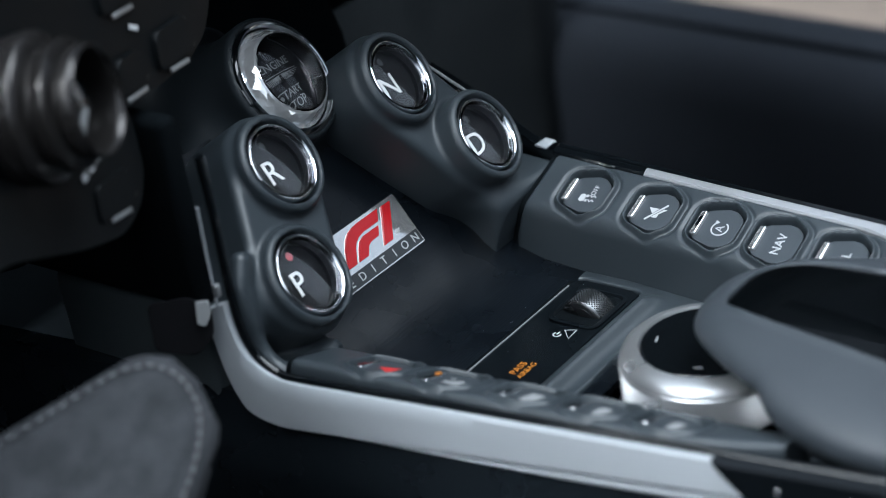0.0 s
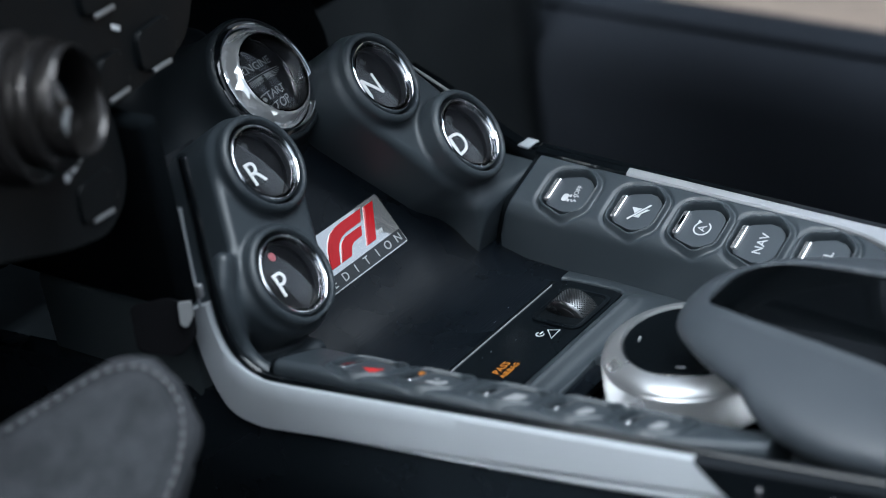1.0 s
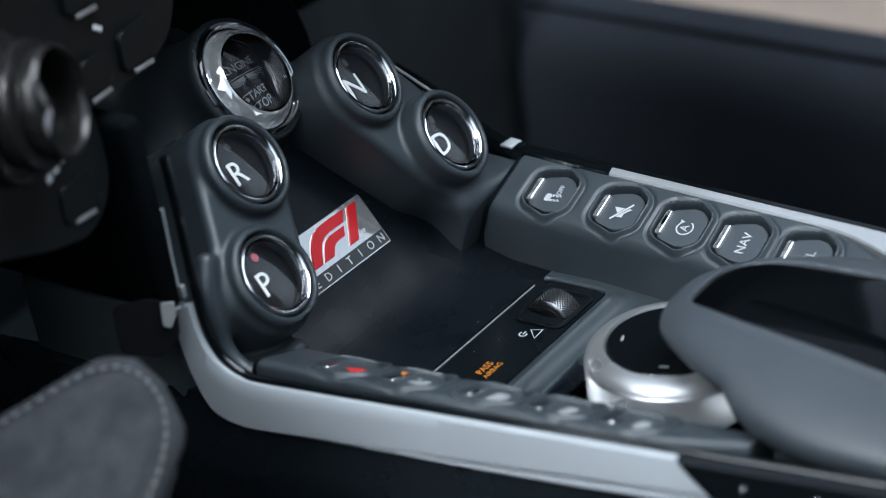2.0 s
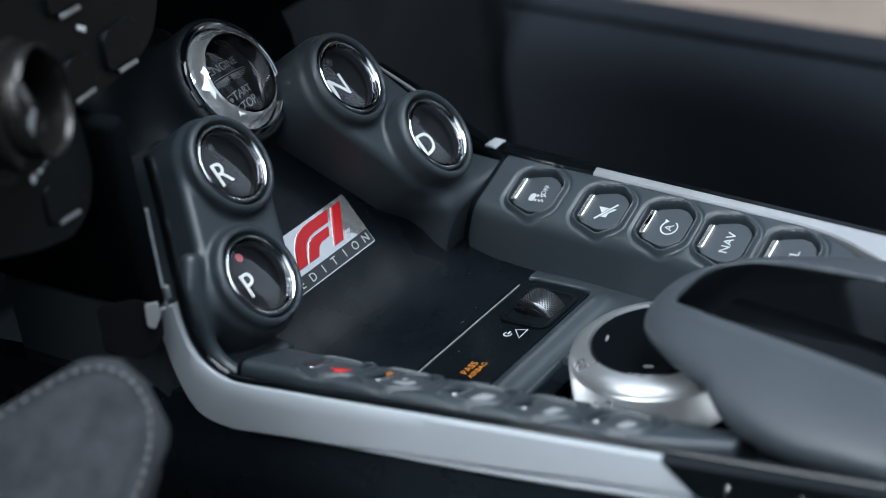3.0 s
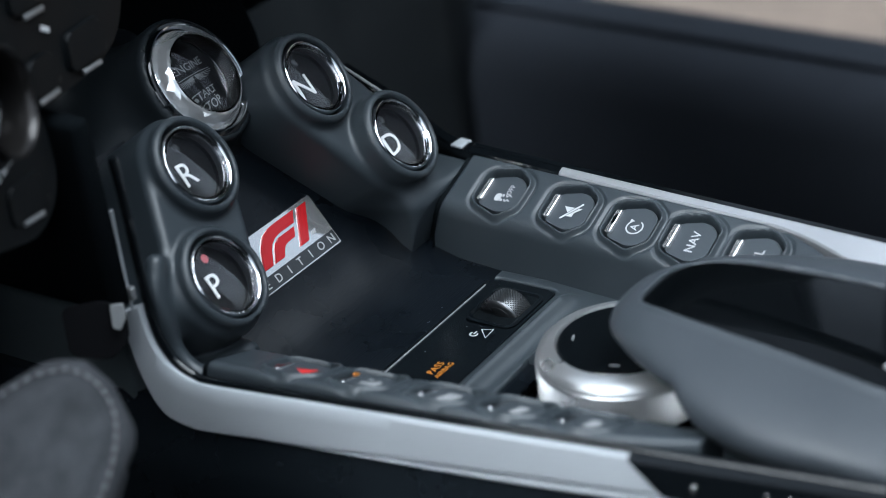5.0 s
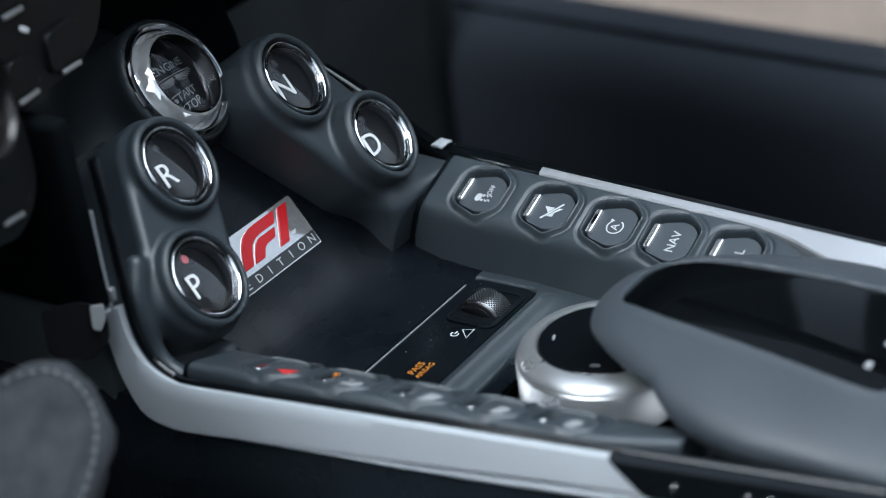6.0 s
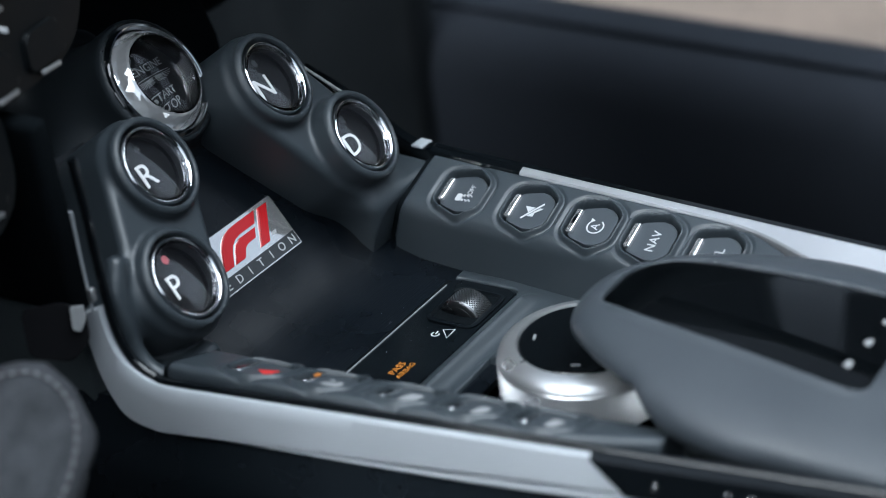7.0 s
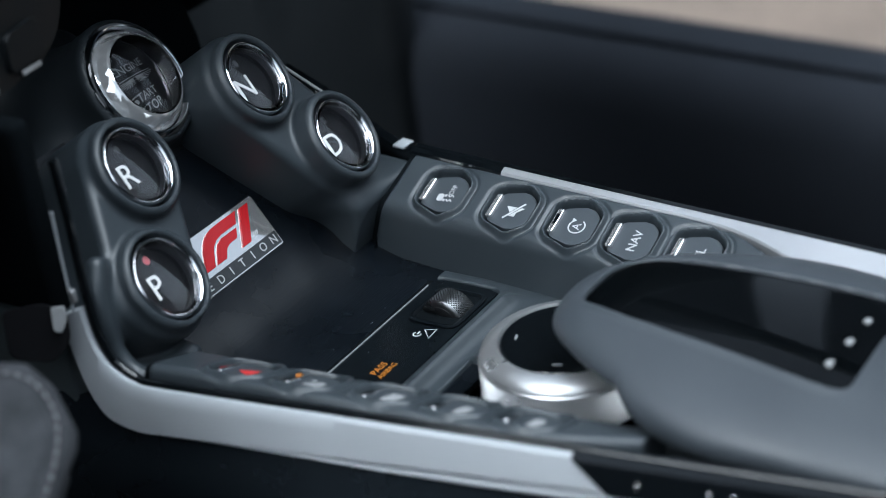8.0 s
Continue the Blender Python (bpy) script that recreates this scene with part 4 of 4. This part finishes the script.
dial = part("dial", lathe([(0.0186, -0.0200), (0.0189, -0.0030), (0.0195, -0.0006), (0.0207, 0.0006), (0.0219, -0.0004), (0.0226, -0.0026), (0.0222, -0.0052), (0.0206, -0.0064), (0.0206, -0.0078), (0.0240, -0.0086), (0.0256, -0.0100), (0.0260, -0.0124), (0.0250, -0.0150), (0.0232, -0.0160), (0.0232, -0.0186), (0.0280, -0.0196), (0.0296, -0.0214), (0.0300, -0.0240), (0.0290, -0.0262), (0.0296, -0.0280), (0.0290, -0.0330), (0.0186, -0.0330), (0.0186, -0.0200)], 80, df), M_BRONZE, steering, "dark bronze metal dial in three rings")
part("dial_face", lathe([(0, -0.0060), (0.0050, -0.0064), (0.0090, -0.0085), (0.0105, -0.0130), (0.0185, -0.0160), (0.0185, -0.020), (0, -0.020)], 48, df), M_GLOSS, dial, "gloss black dial face")
# Two small bars shaped to stand for glints in the glossy face.
part("dial_glint", rbox((0.0110, 0.0040, 0.0012), 0.0005, df @ pose(-0.0030, 0.0060, -0.0066, 0, 0, 110)), M_ALU, dial, "bright bar standing for a glint in the dial face")
part("dial_glint", rbox((0.0120, 0.0040, 0.0012), 0.0005, df @ pose(-0.0040, -0.0060, -0.0066, 0, 0, 40)), M_DIM, dial, "grey bar standing for a weaker glint in the dial face")
for (x0, y0), (x1, y1) in (((24.7, 31.8), (38.3, 31.1)), ((50.2, -0.6), (64.1, -1.5)), ((18.2, -0.1), (32.3, -0.3)), ((-13.4, -35.2), (0.3, -36.8))):
    part("accent_bar", rbox((math.hypot(x1 - x0, y1 - y0) / 1000, 0.0022, 0.0014), 0.0006, wf @ pose((x0 + x1) / 2000, (y0 + y1) / 2000 , 0.0004, 0, 0, math.degrees(math.atan2(y1 - y0, x1 - x0)))), M_ALU, steering, "satin silver accent bar")
for cx, cy, w, h in ((57, 9, 28, 15), (25, 9, 20, 14), (31, 41, 26, 14), (-7, -27, 26, 14)):
    part("switch_key", prism(rounded(mm((cx - w / 2, cy - h / 2), (cx + w / 2, cy - h / 2), (cx + w / 2 - 2, cy + h / 2), (cx - w / 2 + 3, cy + h / 2)), 0.003, 4), -0.003, 0.0012, 0.0010, wf), M_WHEEL, steering, "black rocker key")
for i in range(3):
    part("switch_symbol", rbox((0.0036, 0.0030, 0.0004), 0.0002, wf @ pose(-0.0200 + 0.0052 * i, -0.0140 + 0.0016 * i, 0.0005, 0, 0, 12)), M_GREY, steering, "small pale symbol")
part("switch_symbol", rbox((0.0055, 0.0022, 0.0004), 0.0002, wf @ pose(0.0355, 0.0233, 0.0001, 0, 0, -30)), M_GREY, steering, "small pale symbol")
part("hub", lathe([(0, 0.004), (0.05, 0.002), (0.075, -0.006), (0.08, -0.03), (0, -0.03)], 48, wf @ pose(-0.150, 0.030, -0.002)), M_WHEEL, steering, "black hub")
rimpts = [wf @ Vector((-0.150 + 0.185 * math.cos(a), 0.030 + 0.185 * math.sin(a), 0.018)) for a in np.linspace(radians(48), radians(305), 40)]
part("rim", tube(rimpts, 0.016, 14), M_SUEDE, steering, "grey suede-covered rim")
part("column", lathe([(0.0, -0.03), (0.045, -0.03), (0.05, -0.20), (0.0, -0.20)], 32, wf @ pose(-0.150, 0.030, 0)), M_WHEEL, steering)

# ---------------------------------------------------------------- dashboard
dash = thing("dashboard", (0, 0.45, 0.05), "black leather-covered dashboard over the footwells", "dashboard")
part("top_roll", rbox((1.45, 0.43, 0.17), 0.05, pose(0.0, 0.355, 0.252, -5), 5), M_LEATHER, dash)
# Added roll that shades the start button and the N and D leg.
part("shade_roll", rbox((0.70, 0.25, 0.14), 0.045, pose(0.340, 0.190, 0.224, -3), 5), M_LEATHER, dash)
# Unseen block added to keep light from the left off the housing.
part("shade_block", rbox((0.42, 0.34, 0.14), 0.05, pose(-0.38, 0.30, 0.345, -8), 5), M_LEATHER, dash)
part("lower_panel", rbox((0.56, 0.20, 0.22), 0.04, pose(-0.425, 0.34, 0.06, -25), 4), M_LEATHER, dash)
part("lower_panel", rbox((0.52, 0.20, 0.22), 0.04, pose(0.42, 0.42, 0.08, -25), 4), M_CARPET, dash)
part("middle_panel", rbox((0.27, 0.20, 0.20), 0.02, pose(0, 0.33, 0.09, -20), 4), M_CARPET, dash)

part("side_cheek", rbox((0.010, 0.100, 0.170), 0.004, pose(-0.1130, 0.1450, -0.057), 3), M_CHEEK, dash, "dark grey lower side trim")
# Upper piece of the same cheek, coloured black to put shade there.
part("side_cheek", rbox((0.012, 0.26, 0.092), 0.004, pose(-0.1150, 0.2240, 0.075), 3), M_CARPET, dash)

# ---------------------------------------------------------------- driver's seat
seat = thing("driver_seat", (-0.36, -0.05, -0.38), "grey suede car seat bolster with pale stitching", "car seat")
SN = Vector((-0.45, -0.35, 0.82)).normalized()
sf = frame_of((-0.245, 0.030, 0.045), SN, (0.62, -0.72, 0.0))
seat_line = mm((-140, -95), (0, -95), (24, -45), (38, -16), (47, 0), (49.2, 12), (42.5, 32), (33, 44), (22, 47), (11, 46), (-33.5, 25), (-140, -22))


def seat_field(X, Y, Z):
    h = f_polygon(X, Y, [tuple(p) for p in seat_line])
    puff = 0.0045 * np.clip(-(h + 0.008) / 0.03, 0, 1) ** 0.6 - 0.0010 * np.exp(-((h + 0.0078) / 0.0016) ** 2)
    under = h + 0.55 * np.maximum(-0.006 - Z, 0)
    return smax(smax(under, (Z - puff) * 0.9, 0.010), -0.045 - Z, 0.006)


cushion = skin("cushion", seat_field, (-0.145, -0.10, -0.05), (0.056, 0.054, 0.010), 0.0013)
cushion.transform(sf)
cushion = part("cushion", cushion, M_SUEDE, seat, "grey suede bolster")
run = [Vector((a / 1000, b / 1000)) for a, b in ((-133, -28), (-29.4, 19.0), (-11.8, 27.2), (10.6, 37.2), (20, 38.8), (26.5, 38.2), (34.3, 33.2), (39.5, 25.5), (42.0, 17.0), (41.6, 7.0), (38.5, -5), (31.5, -20), (12, -60))]
run = [p.to_2d() for p in smooth_path([(*p, 0) for p in run], 24)]
dashes, gone, last = bmesh.new(), 0.0, None
for p, q in zip(run, run[1:]):
    d = (q - p)
    gone += d.length
    if last is None or gone - last > 0.0046:
        last = gone
        m = sf @ pose(p.x, p.y, 0.0004, 0, 0, math.degrees(math.atan2(d.y, d.x)) + random.uniform(-6, 6))
        me = bpy.data.meshes.new("dash")
        b = rbox((0.0030, 0.00095, 0.0009), 0.0004, m, 2)
        b.to_mesh(me)
        b.free()
        dashes.from_mesh(me)
        bpy.data.meshes.remove(me)
tagged(part("stitching", dashes, M_THREAD, cushion, "pale grey stitching"), kind="stuff")
part("seat_base", rbox((0.42, 0.55, 0.30), 0.05, pose(-0.47, -0.18, -0.17, 6), 4), M_CARPET, seat, "black seat base")
# Unseen rest of the seat, added to block low and rear light.
part("unseen_bolster", rbox((0.10, 0.46, 0.16), 0.045, pose(-0.255, -0.235, -0.045, 4), 5), M_SUEDE, seat, "grey suede side bolster, unseen, blocks low light")
part("unseen_backrest", rbox((0.48, 0.15, 0.72), 0.06, pose(-0.42, -0.86, 0.16, -16), 5), M_LEATHER, seat)
part("unseen_headrest", rbox((0.26, 0.10, 0.20), 0.04, pose(-0.42, -1.00, 0.60, -16), 5), M_LEATHER, seat)

# ---------------------------------------------------------------- passenger's seat
# Out of view; added so the button lenses have something dark to reflect.
pseat = thing("unseen_passenger_seat", (0.42, -0.5, -0.38), "unseen black leather passenger seat, added for dark reflections", "car seat")
part("cushion", rbox((0.50, 0.52, 0.22), 0.06, pose(0.42, -0.50, -0.22, 8), 5), M_LEATHER, pseat)
part("unseen_backrest", rbox((0.48, 0.15, 0.70), 0.06, pose(0.42, -0.82, 0.14, -16), 5), M_LEATHER, pseat)
part("unseen_headrest", rbox((0.26, 0.10, 0.20), 0.04, pose(0.42, -0.96, 0.58, -16), 5), M_LEATHER, pseat)
for s in (-1, 1):
    # Unseen cabin sides, added to close off light from the rear.
    pillar = thing("pillar", (0.70 * s, -0.9, -0.38), "unseen dark cabin side, added to shape the light", "pillar", kind="structure")
    part("unseen_side_panel", rbox((0.06, 0.56, 1.05), 0.02, pose(0.70 * s, -0.96, 0.14), 3), M_LEATHER, pillar)
    part("windscreen_pillar", tube([(0.62 * s, -0.12, 0.645), (0.66 * s, 0.30, 0.50), (0.69 * s, 0.80, 0.24)], 0.03), M_LEATHER, pillar)
# Added wall, out of view, darkens reflections; its gap leaves a bright one.
dark_wall = thing("wall_reflected", (3.0, 0.0, -0.60), "unseen dark wall with a gap, added for reflections", "wall", kind="structure")
part("wall_body", rbox((0.2, 2.4, 3.4), 0.01, pose(3.1, -0.50, 1.10)), M_SILL, dark_wall)
part("wall_body", rbox((0.2, 6.0, 3.4), 0.01, pose(3.1, 4.05, 1.10)), M_SILL, dark_wall)
# Unseen panel added to stop low sky and bounce from the left.
side = thing("wall_driver_side", (-0.78, -0.1, -0.38), "unseen black panel on the driver's side, blocks low light", "wall", kind="structure")
part("panel", rbox((0.08, 2.0, 0.70), 0.03, pose(-0.80, -0.10, -0.02), 3), M_LEATHER, side)
# Unseen wall added so that the rear side stays dark.
rear = thing("wall_rear", (0, -1.15, -0.38), "unseen black wall behind the seats, blocks rear light", "wall", kind="structure")
part("panel", rbox((1.5, 0.06, 1.08), 0.03, pose(0, -1.20, 0.14)), M_LEATHER, rear)

# a few specks of dust on the tray and the control panel
specks = bmesh.new()
for i in range(34):
    x, y = random.uniform(-0.05, 0.055), random.uniform(0.004, 0.060)
    z = -0.0322 if y < 0.0205 else -0.0334
    r = random.choice((0.00012, 0.00016, 0.00022))
    bmesh.ops.create_icosphere(specks, subdivisions=1, radius=r, matrix=pose(x, y, z + r * 0.4))
tagged(part("dust", specks, M_GREY, console, "pale specks of dust"), kind="stuff")
